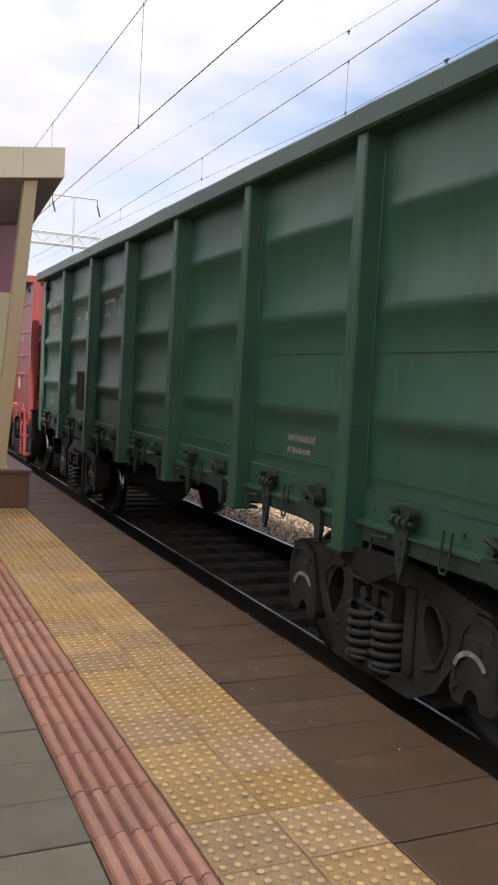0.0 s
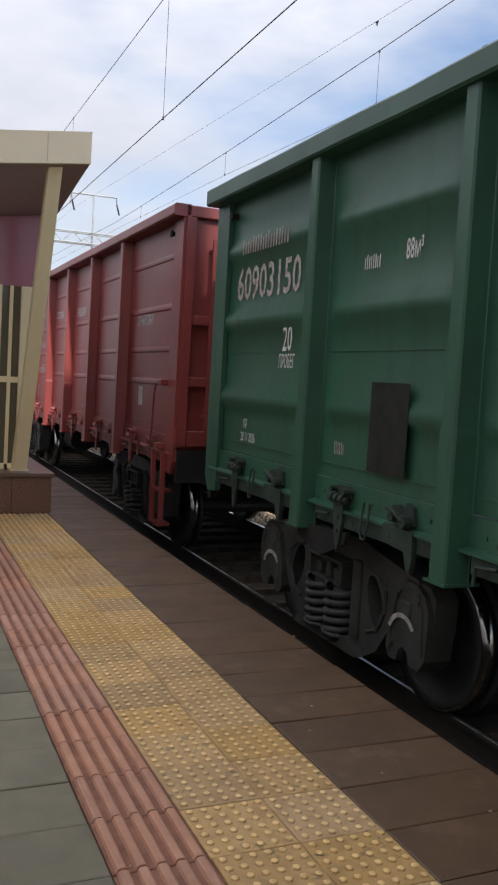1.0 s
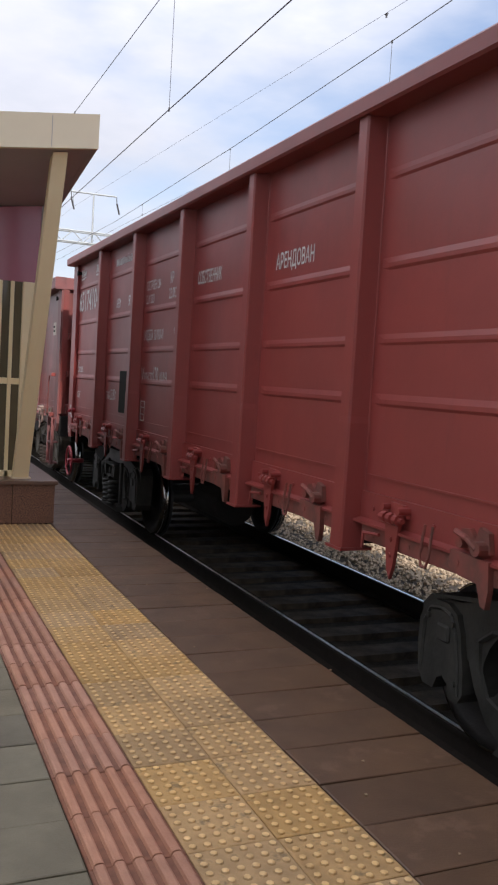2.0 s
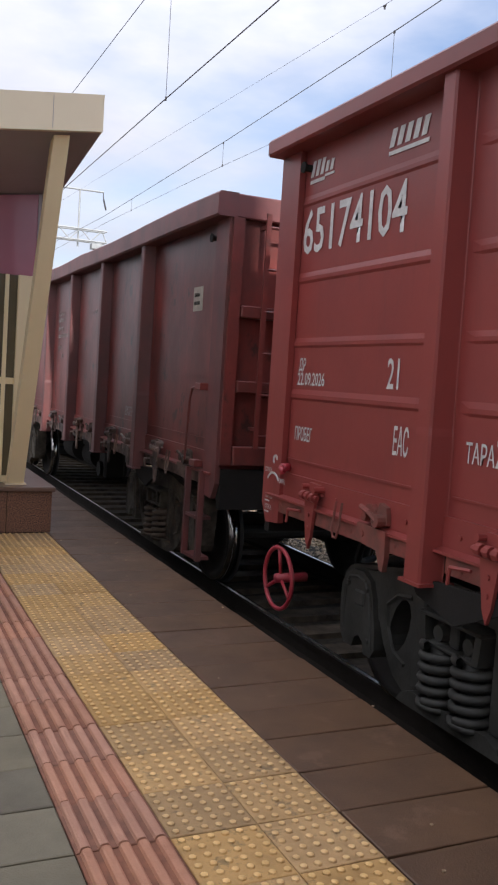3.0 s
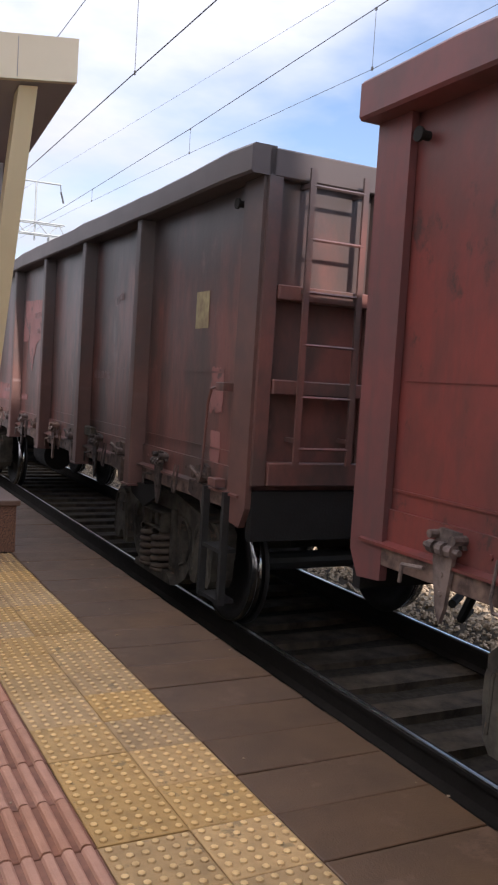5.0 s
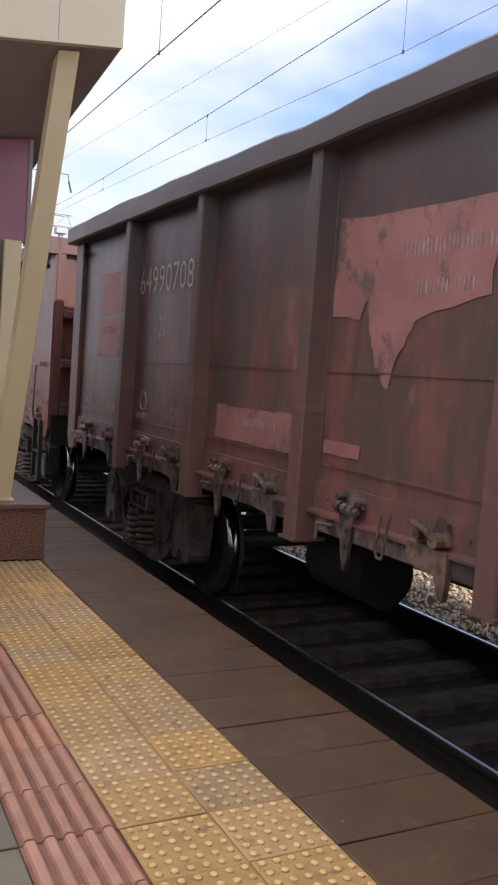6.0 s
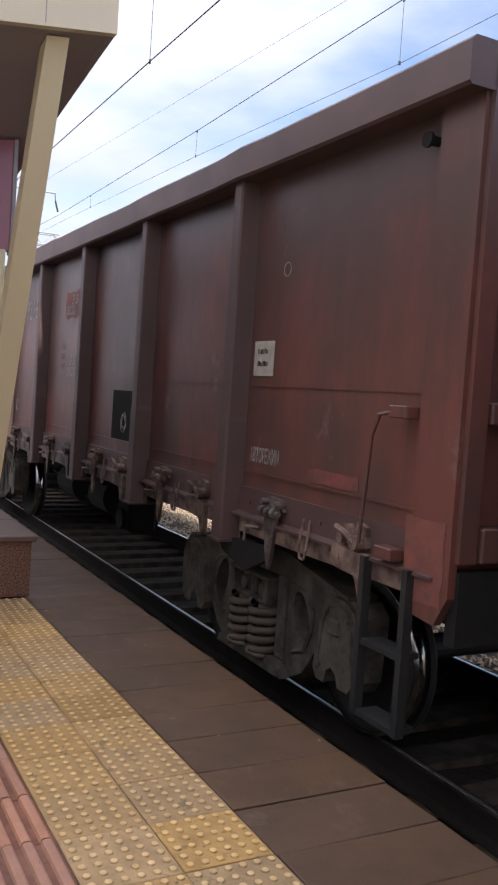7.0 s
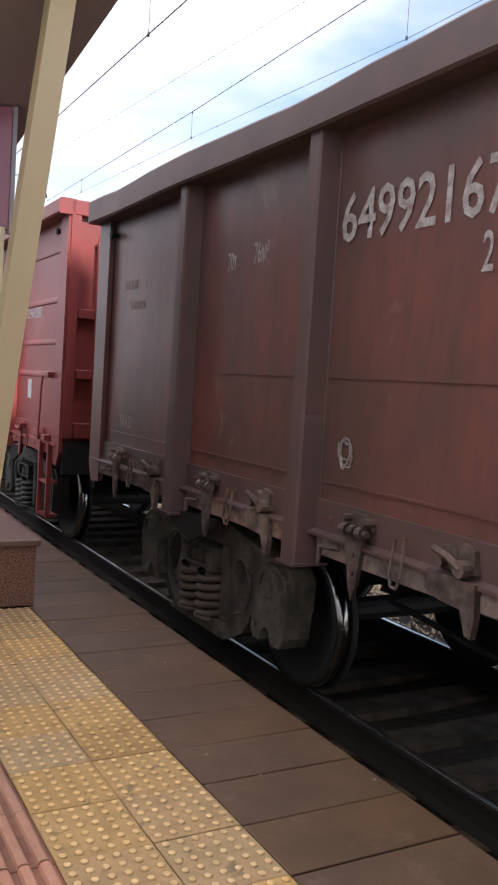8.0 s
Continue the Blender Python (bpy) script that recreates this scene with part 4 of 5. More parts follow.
def bars(wagon, y, z, w, h, n, mat=None):
    """A line of lettering too faint to read: n upright bars."""
    bm = B()
    rnd = random.Random(int(abs(y * 97 + z * 31)))
    n *= 2
    for i in range(n):
        a = y - w * i / n
        g, k = w / n * rnd.uniform(0.22, 0.45), h * rnd.uniform(0.7, 1.0)
        prism(bm, [(a, z), (a - g, z), (a - g, z + k), (a, z + k)], SHEET_X - 0.005, SHEET_X - 0.003)
    return tagged(part("lettering", bm, mat or FAINT, wagon), kind="stuff")


def make_wagon(label, paint, rim_b, rim_t, style, dent, latch, seed, flash=False, sooty=None):
    sooty = sooty or paint
    w = thing("open_wagon", label, "freight wagon", group="wagons of the freight train")
    zt = rim_b + 0.03
    # old wagons' posts: sooty rail paint, part of it standing in for shade
    post_paint = sooty if seed in (3, 4, 5) else paint
    zb = SILL if style != "ribbed" else 1.40
    if style == "ribbed":
        ribs = [(3.13, 0.09, 0.036), (2.53, 0.10, 0.042), (1.88, 0.10, 0.042)]
    elif style == "lined":
        ribs = [(3.29, 0.036, 0.010), (2.76, 0.038, 0.011), (2.31, 0.034, 0.009), (1.95, 0.038, 0.011)]
    else:
        ribs = []
    for side in (-1, 1):
        for i, (a, b) in enumerate(BAYS):
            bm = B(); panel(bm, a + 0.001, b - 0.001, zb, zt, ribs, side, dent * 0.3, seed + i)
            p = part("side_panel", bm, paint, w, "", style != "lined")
            if side < 0 and style in ("flat", "ribbed"):
                z = 2.05 if style == "flat" else 2.25
                bm = B(); box(bm, SHEET_X - 0.006, SHEET_X - 0.001, a + 0.12, b - 0.12, z - 0.006, z + 0.006)
                part("weld_seam", bm, paint, p)
            if side < 0:
                bm = B(); box(bm, SHEET_X - 0.009, SHEET_X - 0.001, a + 0.12, b - 0.12, 1.485, 1.497)
                part("weld_seam", bm, paint, p)
        for y in POST_Y:
            add("side_post", "side_post%g%d" % (rim_b, side), lambda bm: side_post(bm, rim_b + 0.005, side), post_paint, w, pose(0, y, 0))
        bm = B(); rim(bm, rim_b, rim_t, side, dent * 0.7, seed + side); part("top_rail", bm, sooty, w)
        bm = B()
        sweep(bm, [(side * 1.30, 1.20), (side * 1.394, 1.20), (side * 1.394, 1.215), (side * 1.345, 1.23), (side * 1.345, SILL + 0.03), (side * 1.30, SILL + 0.03)], LEAD + 0.1, TAIL - 0.1)
        part("lower_sill", bm, sooty if seed == 5 else paint, w)
        for e in (-1, 1):
            bm = B()
            y = TAIL if e > 0 else LEAD
            prism(bm, [(y, 1.14), (y, rim_b + 0.01), (y - e * 0.28, rim_b + 0.01), (y - e * 0.28, 1.02), (y - e * 0.08, 1.0)], side * 1.375, side * 1.33)
            part("corner_plate", bm, sooty if seed in (3, 4) else paint, w)
            if side < 0:
                bm = B(); tube(bm, (-1.325, y - e * 0.36, rim_b - 0.13), (-1.385, y - e * 0.36, rim_b - 0.13), 0.024, 10); tube(bm, (-1.38, y - e * 0.36, rim_b - 0.13), (-1.395, y - e * 0.36, rim_b - 0.13), 0.038, 12)
                part("lashing_eye", bm, UNDER, w)
    for e in (-1, 1):
        y = (TAIL if e > 0 else LEAD) - e * 0.05
        bm = B(); box(bm, -1.32, 1.32, min(y, y - e * 0.03), max(y, y - e * 0.03), 1.25, rim_t - 0.02)
        part("end_wall", bm, paint, w)
        m = pose(0, y, 0) if e < 0 else pose(0, y, 0) @ FLIP
        for z, h in ((1.30, 0.16), (1.92, 0.10), (2.55, 0.10)):
            add("end_beam", "end_beam%g" % h, lambda bm: box(bm, -1.24, 1.24, -0.10, -0.001, 0, h, 0.008), paint, w, m @ pose(0, 0, z))
        def caprail(bm):
            box(bm, -1.36, 1.36, -0.07, 0.07, rim_b - 0.0, rim_t - 0.004, 0.01)
        add("end_rail", "end_rail%g" % rim_b, caprail, sooty, w, m)
        for x in (-1.30, -0.45, 0.45, 1.30):
            add("end_stiffener", "end_stiffener%g" % rim_b, lambda bm: box(bm, -0.05, 0.05, -0.082, -0.001, 1.3, rim_b), paint, w, m @ pose(x, 0, 0))
        add("end_ladder", "end_ladder", end_ladder, paint, w, m)
        bm = B(); box(bm, -1.33, 1.33, min(y, y + e * 0.07), max(y, y + e * 0.07), 0.92, 1.26); part("headstock", bm, UNDER, w)
        add("coupler", "coupler", coupler, UNDER, w, pose(0, y + e * 0.02, 1.04) if e > 0 else pose(0, y + e * 0.02, 1.04) @ FLIP)
        def hose(bm):
            rod(bm, [(-0.4, 0, 1.0), (-0.42, 0.12, 0.8), (-0.38, 0.25, 0.62), (-0.2, 0.45, 0.56), (0, 0.6, 0.55)], 0.03, 7)
        add("brake_hose", "brake_hose", hose, UNDER, w, pose(0, y, 0) if e > 0 else pose(0, y, 0) @ FLIP)
    add("step", "step", step_frame, WHEELM if seed in (4, 5) else sooty, w, pose(0, LEAD + 0.42, 0), "corner step below the body")
    # release rod on the leading corner
    def relrod(bm):
        rod(bm, [(-1.43, -6.10, 1.95), (-1.43, -5.98, 1.93), (-1.43, -5.93, 1.83), (-1.43, -5.88, 1.28)], 0.011)
        box(bm, -1.44, -1.36, -6.20, -6.06, 1.92, 1.98, 0.005); box(bm, -1.44, -1.36, -6.16, -6.02, 1.24, 1.30, 0.005)
    add("release_rod", "release_rod", relrod, paint, w)
    # hopper latches under each bay
    for i, (a, b) in enumerate(BAYS):
        inner = (a + 0.12 if i else a + 0.30, b - 0.12 if i < 6 else b - 0.32)
        span = inner[1] - inner[0]
        for f, key, fn, mat in ((0.72, "hatch_hinge", hatch_hinge, latch if seed in (1, 3, 4, 5) else paint), (0.48, "hatch_ring", hatch_ring, latch), (0.24, "hatch_latch", hatch_latch, latch)):
            add(key, key, fn, mat, w, pose(0, inner[0] + span * f, 0))
            add(key, key, fn, mat, w, pose(0, inner[0] + span * f, 0) @ FLIP)
    # underframe
    bm = B(); box(bm, -1.30, 1.30, LEAD + 0.1, TAIL - 0.1, 1.27, 1.31); part("floor_plate", bm, UNDER, w)
    bm = B(); box(bm, -0.26, 0.26, LEAD + 0.1, TAIL - 0.1, 0.92, 1.27, 0.01); part("centre_sill", bm, UNDER, w)
    for y in POST_Y:
        bm = B(); prism_x(bm, y); part("cross_beam", bm, UNDER, w)
    # sill bolts, brake pipe and hatch edges
    for i, (a, b) in enumerate(BAYS):
        bm = B()
        box(bm, -1.372, -1.347, a + 0.16, b - 0.16, 1.10, 1.198, 0.006)
        for k in range(4):
            y = a + 0.3 + (b - a - 0.6) * k / 3
            tube(bm, (-1.376, y, 1.15), (-1.368, y, 1.15), 0.016, 6)
        part("hatch_edge", bm, latch, w)
        bm = B()
        for k in range(5):
            y = a + 0.24 + (b - a - 0.48) * k / 4
            tube(bm, (-1.355, y, 1.30), (-1.344, y, 1.30), 0.014, 6)
        tagged(part("sill_bolts", bm, paint, w), kind="stuff")
    bm = B(); rod(bm, [(-0.95, LEAD + 0.3, 1.0), (-0.95, -2.2, 1.0), (-0.9, 0.0, 0.95), (-0.95, 2.4, 1.0), (-0.95, TAIL - 0.3, 1.0)], 0.02, 6)
    part("brake_pipe", bm, UNDER, w)
    bm = B(); tube(bm, (-0.75, 0.78, 0.76), (-0.75, 1.46, 0.76), 0.21, 18); box(bm, -0.8, -0.25, 0.9, 0.98, 0.9, 1.0); box(bm, -0.8, -0.25, 1.3, 1.38, 0.9, 1.0)
    part("air_reservoir", bm, UNDER, w, "black air reservoir")
    s = -1 if seed in (3, 5) else 1
    bm = B(); tube(bm, (s * 0.72, -0.30, 0.74), (s * 0.72, 0.26, 0.74), 0.2, 18); tube(bm, (s * 0.72, -0.75, 0.74), (s * 0.72, -0.30, 0.74), 0.03, 8); box(bm, s * 0.72 - 0.2, s * 0.72 + 0.2, -0.25, 0.2, 0.88, 0.97)
    part("brake_cylinder", bm, UNDER, w, "black brake cylinder")
    bm = B(); box(bm, s * 0.75 - 0.15, s * 0.75 + 0.15, -1.12, -0.76, 0.50, 0.92, 0.03); tube(bm, (s * 0.75 - 0.2, -0.94, 0.62), (s * 0.75 + 0.2, -0.94, 0.62), 0.11, 12)
    rod(bm, [(s * 0.75, -0.8, 0.7), (s * 0.78, 0.6, 0.62), (s * 0.7, 2.6, 0.75)], 0.018); part("brake_valve", bm, UNDER, w, "black brake valve box")
    for e in (-1, 1):
        bm = B(); prism(bm, [(e * PIVOT + 0.12, 1.03), (e * PIVOT - 0.62, 1.08), (e * PIVOT - 0.60, 1.0), (e * PIVOT - 0.28, 0.86), (e * PIVOT + 0.05, 0.94)], -1.38, -1.35)
        part("side_bearer", bm, UNDER, w)
    for y in (-PIVOT, PIVOT):
        make_bogie(w, y, flash, BLACKBOGIE if seed in (1, 2, 6) else BOGIE)
    return w


def prism_x(bm, y):
    box(bm, -1.32, 1.32, y - 0.06, y + 0.06, 1.05, 1.27)


def logo(w, y, z, wd, h, n):
    """A plain painted device: a rule with slanting blocks above it."""
    bm = B()
    prism(bm, [(y, z), (y - wd, z), (y - wd, z + h * 0.16), (y, z + h * 0.16)], SHEET_X - 0.005, SHEET_X - 0.003)
    for i in range(n):
        a = y - wd * i / n
        c = wd / n * 0.62
        prism(bm, [(a, z + h * 0.3), (a - c, z + h * 0.3), (a - c - h * 0.2, z + h), (a - h * 0.2, z + h)], SHEET_X - 0.005, SHEET_X - 0.003)
    part("logo_mark", bm, WHITE, w)


def ring_mark(w, y, z, r, mat=None):
    bm = B()
    n = 20
    for i in range(n):
        u, v = 2 * math.pi * i / n, 2 * math.pi * (i + 1) / n
        prism(bm, [(y + R * math.cos(k), z + R * math.sin(k)) for R, k in ((r, u), (r, v), (r * 0.86, v), (r * 0.86, u))], SHEET_X - 0.005, SHEET_X - 0.003)
    part("ring_mark", bm, mat or WHITE, w)


def frame_mark(w, y, z, wd, h, mat=None, t=0.012):
    bm = B()
    for a, b, c, d in ((y, y - wd, z, z + t), (y, y - wd, z + h - t, z + h), (y, y - t, z + t, z + h - t), (y - wd + t, y - wd, z + t, z + h - t)):
        prism(bm, [(a, c), (b, c), (b, d), (a, d)], SHEET_X - 0.005, SHEET_X - 0.003)
    part("frame_mark", bm, mat or WHITE, w)


# the green wagon
w1 = make_wagon("dark green steel open wagon with pressed ribs and white stencils", GREEN, 3.56, 3.71, "ribbed", 0.02, GREEN_GEAR, 1, True)
stencil(w1, "60903150", 5.92, 2.70, 0.27, WORN, narrow=0.81)
bars(w1, 5.74, 3.07, 0.92, 0.14, 9, WORN).matrix_basis = pose(-0.038, 0, 0)
stencil(w1, "20", 4.93, 2.26, 0.19)
stencil(w1, "ПРОБЕГ", 4.98, 2.13, 0.10, narrow=0.5)
stencil(w1, "ПР", 5.62, 1.62, 0.07)
stencil(w1, "20 11 2026", 5.66, 1.51, 0.075)
bars(w1, 3.75, 2.76, 0.20, 0.10, 4, WHITE)
stencil(w1, "88м³", 3.28, 2.78, 0.12, narrow=0.5)
patch(w1, "black_panel", 3.08, 3.50, 1.502, 2.05, BLACKP, off=0.046, label="black chalk panel")
bars(w1, 4.0, 1.56, 0.14, 0.09, 3, WORN)
bars(w1, 2.2, 2.93, 0.5, 0.07, 8, WORN)
bars(w1, 2.2, 2.76, 0.3, 0.06, 5, WORN)
stencil(w1, "КР0582", 1.52, 2.93, 0.085, WORN, narrow=0.68)
stencil(w1, "20.11.2023", 1.56, 2.76, 0.09, WORN, narrow=0.62)
ring_mark(w1, 1.15, 1.62, 0.08)
bars(w1, -3.3, 1.62, 0.42, 0.055, 9, WORN)
bars(w1, -3.3, 1.535, 0.36, 0.045, 8, WORN)

# the clean red wagon
w2 = make_wagon("clean brick-red steel open wagon with crisp white stencils", RED, 3.64, 3.76, "lined", 0.006, RED_GEAR, 2)
stencil(w2, "65174104", 6.06, 2.93, 0.295, narrow=0.76)
logo(w2, 6.0, 3.40, 0.20, 0.15, 3)
logo(w2, 5.80, 3.42, 0.13, 0.10, 2)
logo(w2, 5.02, 3.39, 0.40, 0.15, 5)
stencil(w2, "ДР", 5.99, 2.12, 0.08)
stencil(w2, "22.09.2026", 6.0, 2.02, 0.085, narrow=0.72)
stencil(w2, "21", 4.87, 2.03, 0.175)
stencil(w2, "ПРОБЕГ", 5.99, 1.635, 0.09, narrow=0.5)
stencil(w2, "ЕАС", 4.76, 1.655, 0.155, narrow=0.36)
bars(w2, 3.86, 3.40, 0.86, 0.10, 16, WHITE)
stencil(w2, "69.5т", 3.76, 2.86, 0.12, narrow=0.55)
stencil(w2, "90м³", 3.18, 2.86, 0.13, narrow=0.6)
stencil(w2, "ТАРА", 4.10, 1.68, 0.10, narrow=0.6)
stencil(w2, "23,85т", 3.87, 1.68, 0.14, narrow=0.5)
patch(w2, "black_panel", 2.88, 3.40, 1.54, 2.06, BLACKP, off=0.0145, label="black chalk panel")
stencil(w2, "ПОСТРОЕН 1284", 2.39, 2.98, 0.10, narrow=0.48)
stencil(w2, "22.09.2023", 2.39, 2.83, 0.10, narrow=0.5)
stencil(w2, "КР", 1.52, 3.0, 0.11, narrow=0.6)
stencil(w2, "22.09.2031", 1.54, 2.84, 0.11, narrow=0.6)
stencil(w2, "МОДЕЛЬ 12-9763-01", 2.40, 2.42, 0.11, narrow=0.5)
ring_mark(w2, 1.22, 2.5, 0.085)
stencil(w2, "МС", 1.275, 2.46, 0.075)
stencil(w2, "-", 1.10, 2.44, 0.1)
stencil(w2, "V", 2.45, 1.94, 0.17, narrow=0.7)
stencil(w2, "КОНСТР", 2.34, 1.95, 0.10, narrow=0.58)
stencil(w2, "120", 1.99, 1.95, 0.17, narrow=0.56)
stencil(w2, "КМ/Ч", 1.74, 1.95, 0.11, narrow=0.68)
frame_mark(w2, 2.42, 1.50, 0.16, 0.23)
patch(w2, "frame_bar", 2.275, 2.405, 1.57, 1.58, WHITE)
patch(w2, "frame_bar", 2.275, 2.405, 1.65, 1.66, WHITE)
stencil(w2, "СОБСТВЕННИК", 0.64, 2.91, 0.115, narrow=0.5)
stencil(w2, "АРЕНДОВАН", -1.15, 2.88, 0.115, narrow=0.62)
stencil(w2, "СРОЧНЫЙ ВОЗВРАТ", -4.75, 2.60, 0.11, narrow=0.42)
patch(w2, "notice_plate", -5.10, -4.93, 1.66, 1.88, WHITE, label="small white notice plate")
bm = B(); ring(bm, (-1.42, 5.92, 0.66), (1, 0, 0), 0.215, 0.016, 28, 7)
for a in (90, 210, 330):
    tube(bm, (-1.40, 5.92, 0.66), (-1.42, 5.92 + 0.215 * math.cos(radians(a)), 0.66 + 0.215 * math.sin(radians(a))), 0.013, 6)
tube(bm, (-1.44, 5.92, 0.66), (-1.2, 5.92, 0.66), 0.035, 8)
part("handwheel", bm, HANDWHEEL, w2, "red spoked brake handwheel", True)
for text, y, z in (("ОТПУСК", 6.33, 1.37), ("ТОРМОЗ", 6.11, 1.31), ("ТОРМОЗ", 6.30, 1.18), ("ОТПУСК", 6.30, 1.10)):
    stencil(w2, text, y, z, 0.032, narrow=0.6).matrix_basis = pose(-1.379, y, z)
bm = B()
for k in range(7):
    u, v = radians(30 + 17 * k), radians(30 + 17 * (k + 1))
    prism(bm, [(6.19 + R * math.cos(q), 1.27 + R * math.sin(q)) for R, q in ((.11, u), (.11, v), (.095, v), (.095, u))], -1.381, -1.377)
for k in range(6):
    u, v = radians(-60 + 40 * k), radians(-60 + 40 * (k + 1))
    prism(bm, [(6.17 + R * math.cos(q), 1.47 + R * math.sin(q)) for R, q in ((.038, u), (.038, v), (.018, v), (.018, u))], -1.381, -1.377)
for z in (1.155, 1.075):
    prism(bm, [(6.30, z), (6.23, z), (6.23, z + 0.01), (6.30, z + 0.01)], -1.381, -1.377)
part("arrow_mark", bm, WHITE, w2)
bm = B(); tube(bm, (-1.40, 6.02, 1.43), (-1.47, 5.86, 1.42), 0.022, 8); tube(bm, (-1.34, 6.02, 1.43), (-1.40, 6.02, 1.43), 0.03, 8)
part("brake_lever", bm, HANDWHEEL, w2, "bright red brake lever", True)

# the stained red wagon
w3 = make_wagon("stained dark red steel open wagon with smooth sides", DIRTY_A, 3.37, 3.57, "flat", 0.042, LATCH, 3, sooty=GRIME_A)
stencil(w3, "44118718", 4.08, 2.48, 0.21, WORN, 0.80)
stencil(w3, "0", 3.7, 2.08, 0.12, WORN)
bars(w3, 1.9, 2.62, 0.2, 0.1, 3)
for k, (z, wd, n) in enumerate(((2.85, 0.42, 7), (2.75, 0.4, 6), (2.62, 0.36, 6), (2.51, 0.75, 12), (2.33, 0.32, 6), (2.2, 0.14, 3))):
    bars(w3, 0.47 - (0.3 if k > 4 else 0), z, wd, 0.07, n, WORN)
ring_mark(w3, -1.75, 2.80, 0.035, WORN)
bars(w3, -1.84, 2.79, 0.12, 0.06, 2, WORN)
patch(w3, "notice_plate", -5.84, -5.60, 2.635, 2.855, NOTICE, label="white notice plate on the side")
bars(w3, -5.64, 2.765, 0.15, 0.04, 5, BLACKP).matrix_basis = pose(-0.004, 0, 0)
bars(w3, -5.64, 2.69, 0.15, 0.04, 5, BLACKP).matrix_basis = pose(-0.004, 0, 0)
stencil(w3, "АВТОРЕЖИМ", -3.49, 1.545, 0.10, WORN, 0.5)

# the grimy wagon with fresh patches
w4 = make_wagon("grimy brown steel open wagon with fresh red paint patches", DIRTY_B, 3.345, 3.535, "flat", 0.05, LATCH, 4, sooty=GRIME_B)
stencil(w4, "64990708", 4.22, 2.67, 0.25, NOTICE, 0.92, bold=-0.012)
stencil(w4, "21", 3.66, 2.27, 0.20, WORN, bold=-0.008)
patch(w4, "paint_patch", 4.68, 5.46, 2.52, 2.95, FRESH, 0.03)
patch(w4, "paint_patch", 4.66, 5.50, 2.09, 2.48, FRESH, 0.03)
bars(w4, 5.35, 2.76, 0.4, 0.09, 4); bars(w4, 5.35, 2.32, 0.45, 0.08, 7)
bm = B()
rnd = random.Random(8)
edge = [(0.74, 2.93), (0.74, 2.37), (0.47, 2.35), (0.40, 2.45), (0.35, 2.28), (0.29, 2.12), (0.21, 1.99), (0.14, 1.97), (0.11, 2.12), (0.03, 2.20), (-0.05, 2.33), (-0.22, 2.38), (-0.60, 2.43), (-0.62, 2.90)]
rough = []
for (ya, za), (yb, zb) in zip(edge, edge[1:] + edge[:1]):
    for k in range(4):
        rough.append((ya + (yb - ya) * k / 4 + rnd.uniform(-0.012, 0.012), za + (zb - za) * k / 4 + rnd.uniform(-0.012, 0.012)))
prism(bm, rough, SHEET_X - 0.003, SHEET_X - 0.0005)
part("paint_patch", bm, FRESH, w4, "ragged patch of fresh red paint")
bars(w4, 0.1, 2.66, 0.8, 0.09, 12); bars(w4, -0.05, 2.46, 0.45, 0.08, 7)
patch(w4, "paint_patch", 1.15, 2.3, 1.51, 1.76, FRESH, 0.02)
bars(w4, 1.95, 1.63, 0.6, 0.06, 10)
patch(w4, "paint_patch", 0.36, 0.74, 1.56, 1.64, FRESH, 0.01)
patch(w4, "paint_patch", 4.79, 5.19, 1.52, 1.61, FRESH, 0.02)
stencil(w4, "ТАРА 23", 5.92, 1.56, 0.10, WORN, 0.5)
stencil(w4, "АВТОРЕЖИМ", 3.36, 1.56, 0.10, FAINT, 0.5, bold=-0.01)
patch(w4, "chalk_mark", 3.83, 4.12, 1.525, 1.575, WORN, 0.015)
bm = B(); ring(bm, (SHEET_X - 0.002, 3.95, 1.68), (1, 0, 0), 0.085, 0.008, 14, 5); part("chalk_ring", bm, WORN, w4)
patch(w4, "notice_plate", -5.62, -5.38, 2.38, 2.66, material("yellowed_plate", (0.50, 0.42, 0.22), 0.7, dark=(0.30, 0.22, 0.14), scale=14, amount=1.0), label="yellowed notice plate")
patch(w4, "paint_patch", -5.95, -5.74, 1.76, 2.08, FRESH, 0.05)
patch(w4, "paint_patch", -5.95, -5.78, 1.22, 1.62, FRESH, 0.04)
ring_mark(w4, -3.4, 2.7, 0.045, FAINT)
bars(w4, -3.47, 2.70, 0.14, 0.08, 3)
bars(w4, -2.75, 1.94, 0.55, 0.09, 9)
bm = B(); box(bm, -1.40, -1.345, -2.96, -2.70, 1.33, 1.43, 0.012)
part("plate_holder", bm, BOGIE, w4, "dusty steel plate holder")

# the dark maroon wagon
w5 = make_wagon("dark maroon weathered steel open wagon with smooth sides", DIRTY_C, 3.35, 3.56, "flat", 0.045, LATCH, 5, sooty=GRIME_C)
stencil(w5, "64992167", 2.46, 2.76, 0.25, WORN, 0.86)
stencil(w5, "21", 1.38, 2.52, 0.17, WORN)
stencil(w5, "70т", 3.78, 2.72, 0.12, WORN, 0.5)
stencil(w5, "76м³", 3.42, 2.74, 0.13, WORN, 0.5)
bars(w5, 5.75, 2.72, 0.3, 0.09, 4); bars(w5, 5.6, 2.55, 0.35, 0.08, 5)
stencil(w5, "ТАРА 23", 5.72, 1.55, 0.10, WORN, 0.5)
patch(w5, "paint_patch", -0.55, 0.12, 2.70, 2.98, RED_GEAR, 0.05, 0.0035)
stencil(w5, "ДР-358", -0.10, 2.84, 0.10, WORN, 0.5)
stencil(w5, "18.02.2023-", 0.08, 2.73, 0.10, WORN, 0.5)
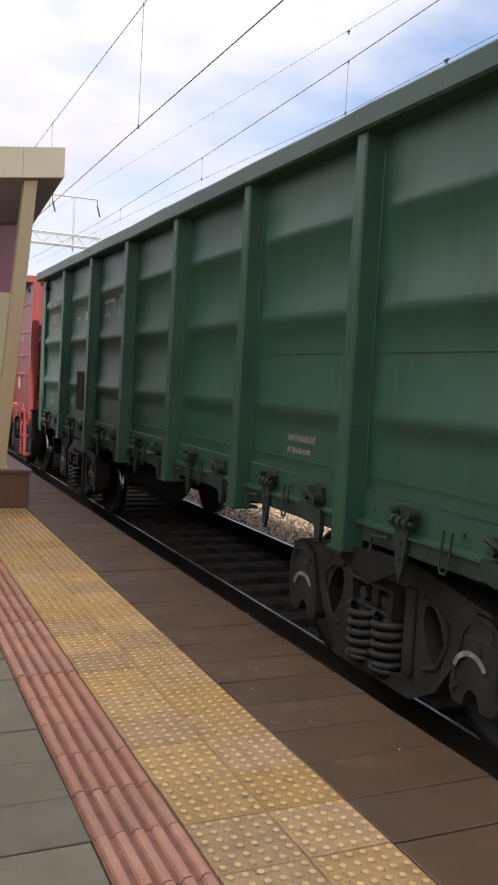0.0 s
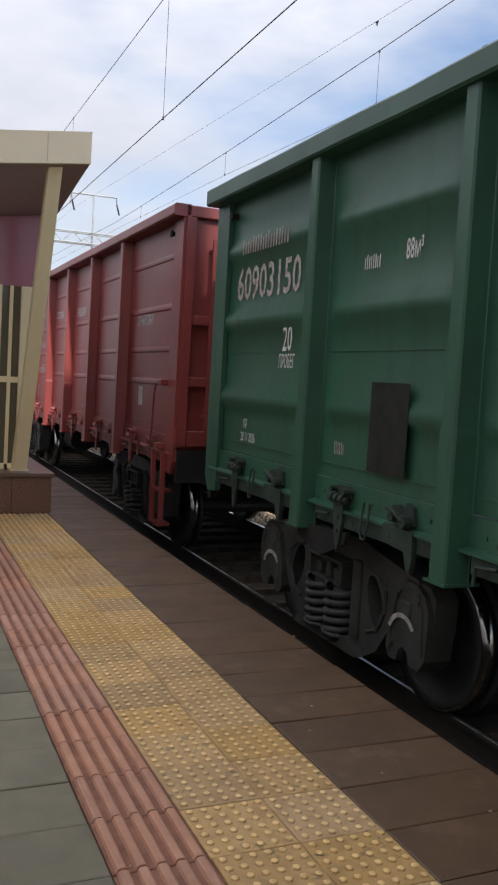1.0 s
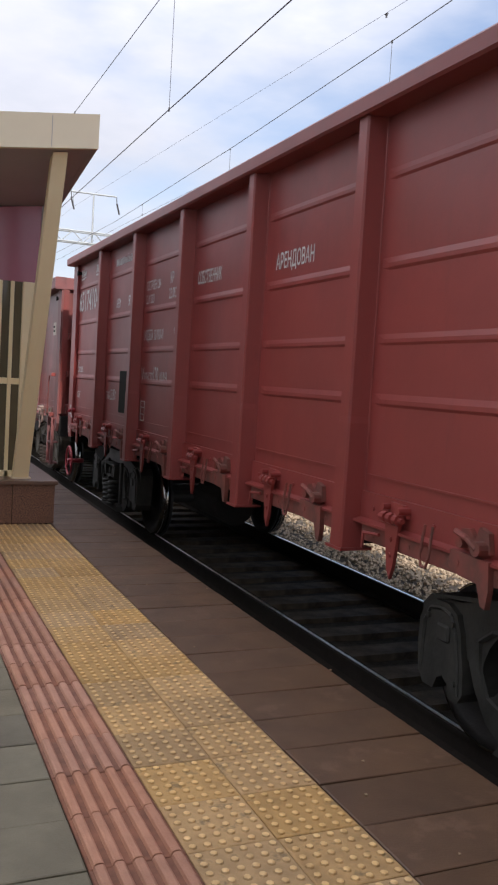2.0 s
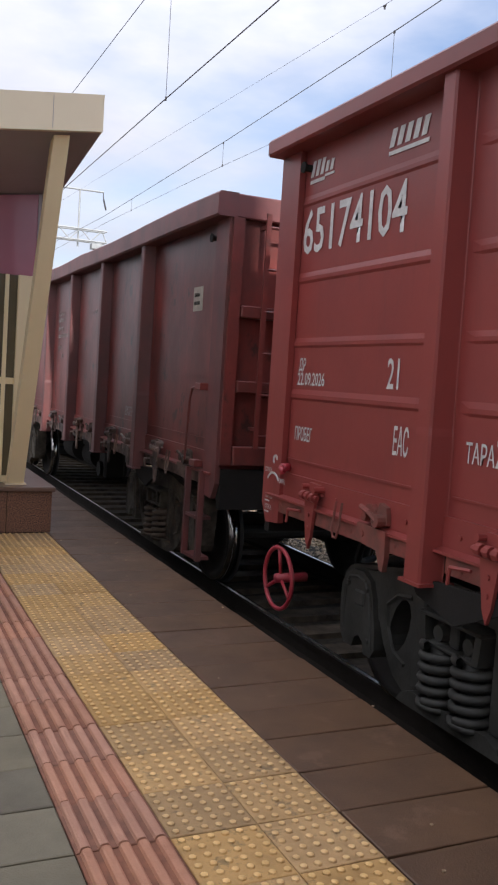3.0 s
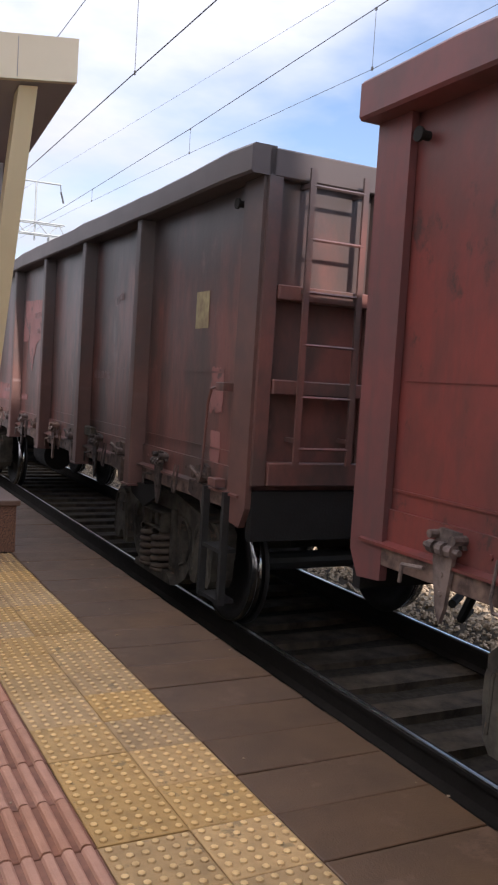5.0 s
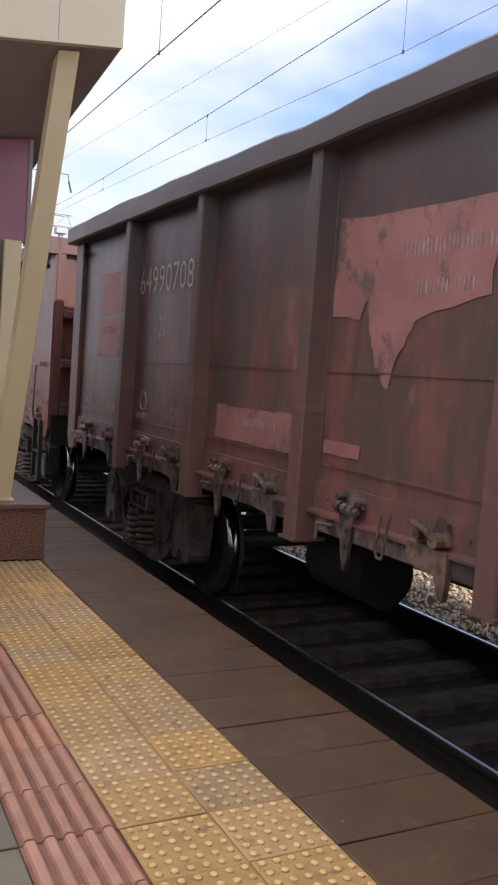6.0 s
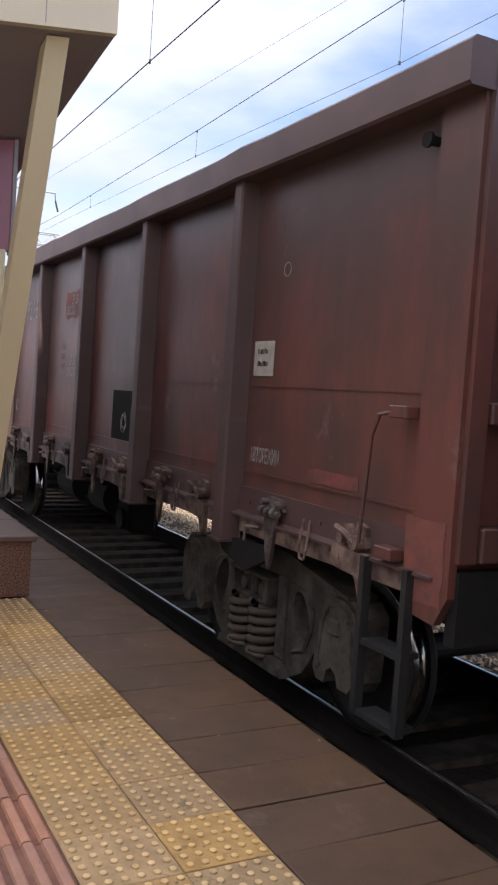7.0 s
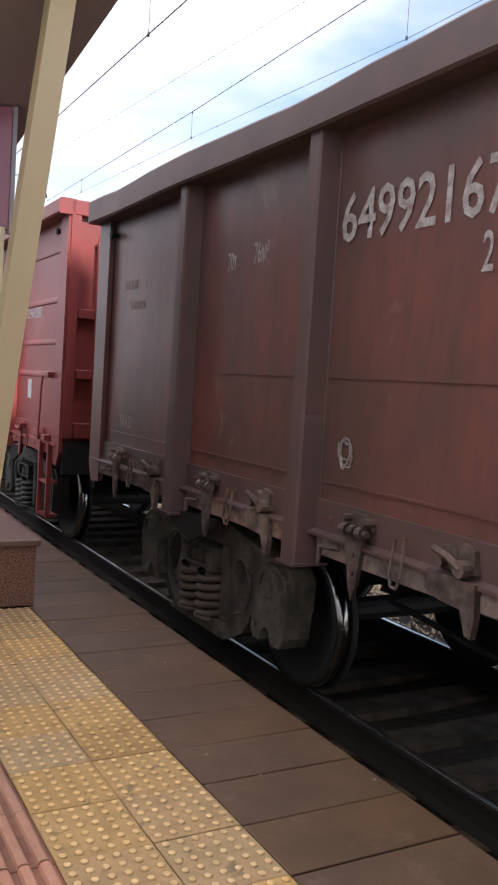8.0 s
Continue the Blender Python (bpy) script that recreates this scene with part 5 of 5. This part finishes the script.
stencil(w5, "-2023", -0.03, 2.60, 0.10, WORN, 0.5)
stencil(w5, "КР 358", -0.12, 2.18, 0.10, WORN, 0.5)
stencil(w5, "09.10.2017", -0.04, 2.06, 0.10, WORN, 0.5)
bars(w5, 0.22, 2.36, 0.16, 0.07, 3); bars(w5, 0.22, 2.25, 0.16, 0.07, 3); bars(w5, 0.22, 2.14, 0.16, 0.07, 3)
patch(w5, "black_panel", -2.28, -1.66, 1.502, 1.95, BLACKP, label="dark chalk panel")
scribble(w5, -2.0, 1.67, 0.10, 4)
scribble(w5, 2.28, 1.66, 0.12, 9)
patch(w5, "notice_plate", -4.70, -4.44, 2.11, 2.33, NOTICE, label="small white notice plate")
stencil(w5, "АВТОРЕЖИМ", -4.47, 1.56, 0.09, WORN, 0.45)
patch(w5, "paint_patch", -5.70, -5.20, 1.51, 1.59, RED_GEAR, 0.02)
ring_mark(w5, -4.80, 2.76, 0.045, FAINT)
patch(w5, "paint_patch", -6.46, -6.18, 1.08, 1.47, material("bare_red_primer", (0.31, 0.095, 0.068), 0.7, dark=(0.17, 0.068, 0.055), scale=6, amount=1.0, spots=(0.17, 0.08, 0.066), spot_scale=9, spot_at=0.55), 0.02, 0.054)
bars(w5, -4.50, 2.25, 0.14, 0.035, 4, BLACKP).matrix_basis = pose(-0.004, 0, 0)
bars(w5, -4.50, 2.17, 0.14, 0.035, 4, BLACKP).matrix_basis = pose(-0.004, 0, 0)

# the last red wagon
w6 = make_wagon("brick-red steel open wagon behind the dark one", RED, 3.60, 3.76, "lined", 0.006, RED, 6)
patch(w6, "notice_plate", -5.10, -4.93, 1.66, 1.88, WHITE, label="small white notice plate")
stencil(w6, "СРОЧНЫЙ ВОЗВРАТ", -4.75, 2.60, 0.11, narrow=0.42)

GAP = 13.9
TRAIN = [w1, w2, w3, w4, w5, w6]
SLACK = [0.0, -0.04, -0.12, 0.12, 0.08, 0.08]       # play in the couplings
SURGE = [(0, 0.06), (0.5, -0.02), (1, -0.105), (2.5, -0.04), (3.0, -0.10), (3.5, -0.08), (4.0, 0.19), (5.5, -0.27), (6.0, -0.015), (6.5, 0.13), (7.0, -0.06), (7.5, 0.05), (8.0, 0.075)]


def ahead(t):
    """Place along the track of the first wagon's middle."""
    return 8.75 - 7.1 * t - 0.035 * t * t + float(np.interp(t, [a for a, _ in SURGE], [b for _, b in SURGE]))


def motions():
    ticks = [k / 15 for k in range(121)]
    for i, w in enumerate(TRAIN):
        walk(w, [(t, pose(AXIS, ahead(t) + GAP * i + SLACK[i], RAIL)) for t in (0, 0.5, 1, 1.5, 2, 2.5, 3, 3.5, 4, 4.5, 5, 5.5, 6, 6.5, 7, 7.5, 8)])
    for n, (ws, y) in enumerate(WHEELS):
        walk(ws, [(t, pose(0, y, 0.4785, math.degrees((ahead(0) - ahead(t)) / 0.4785) + 23 * n)) for t in ticks])


lay_paving()
motions()
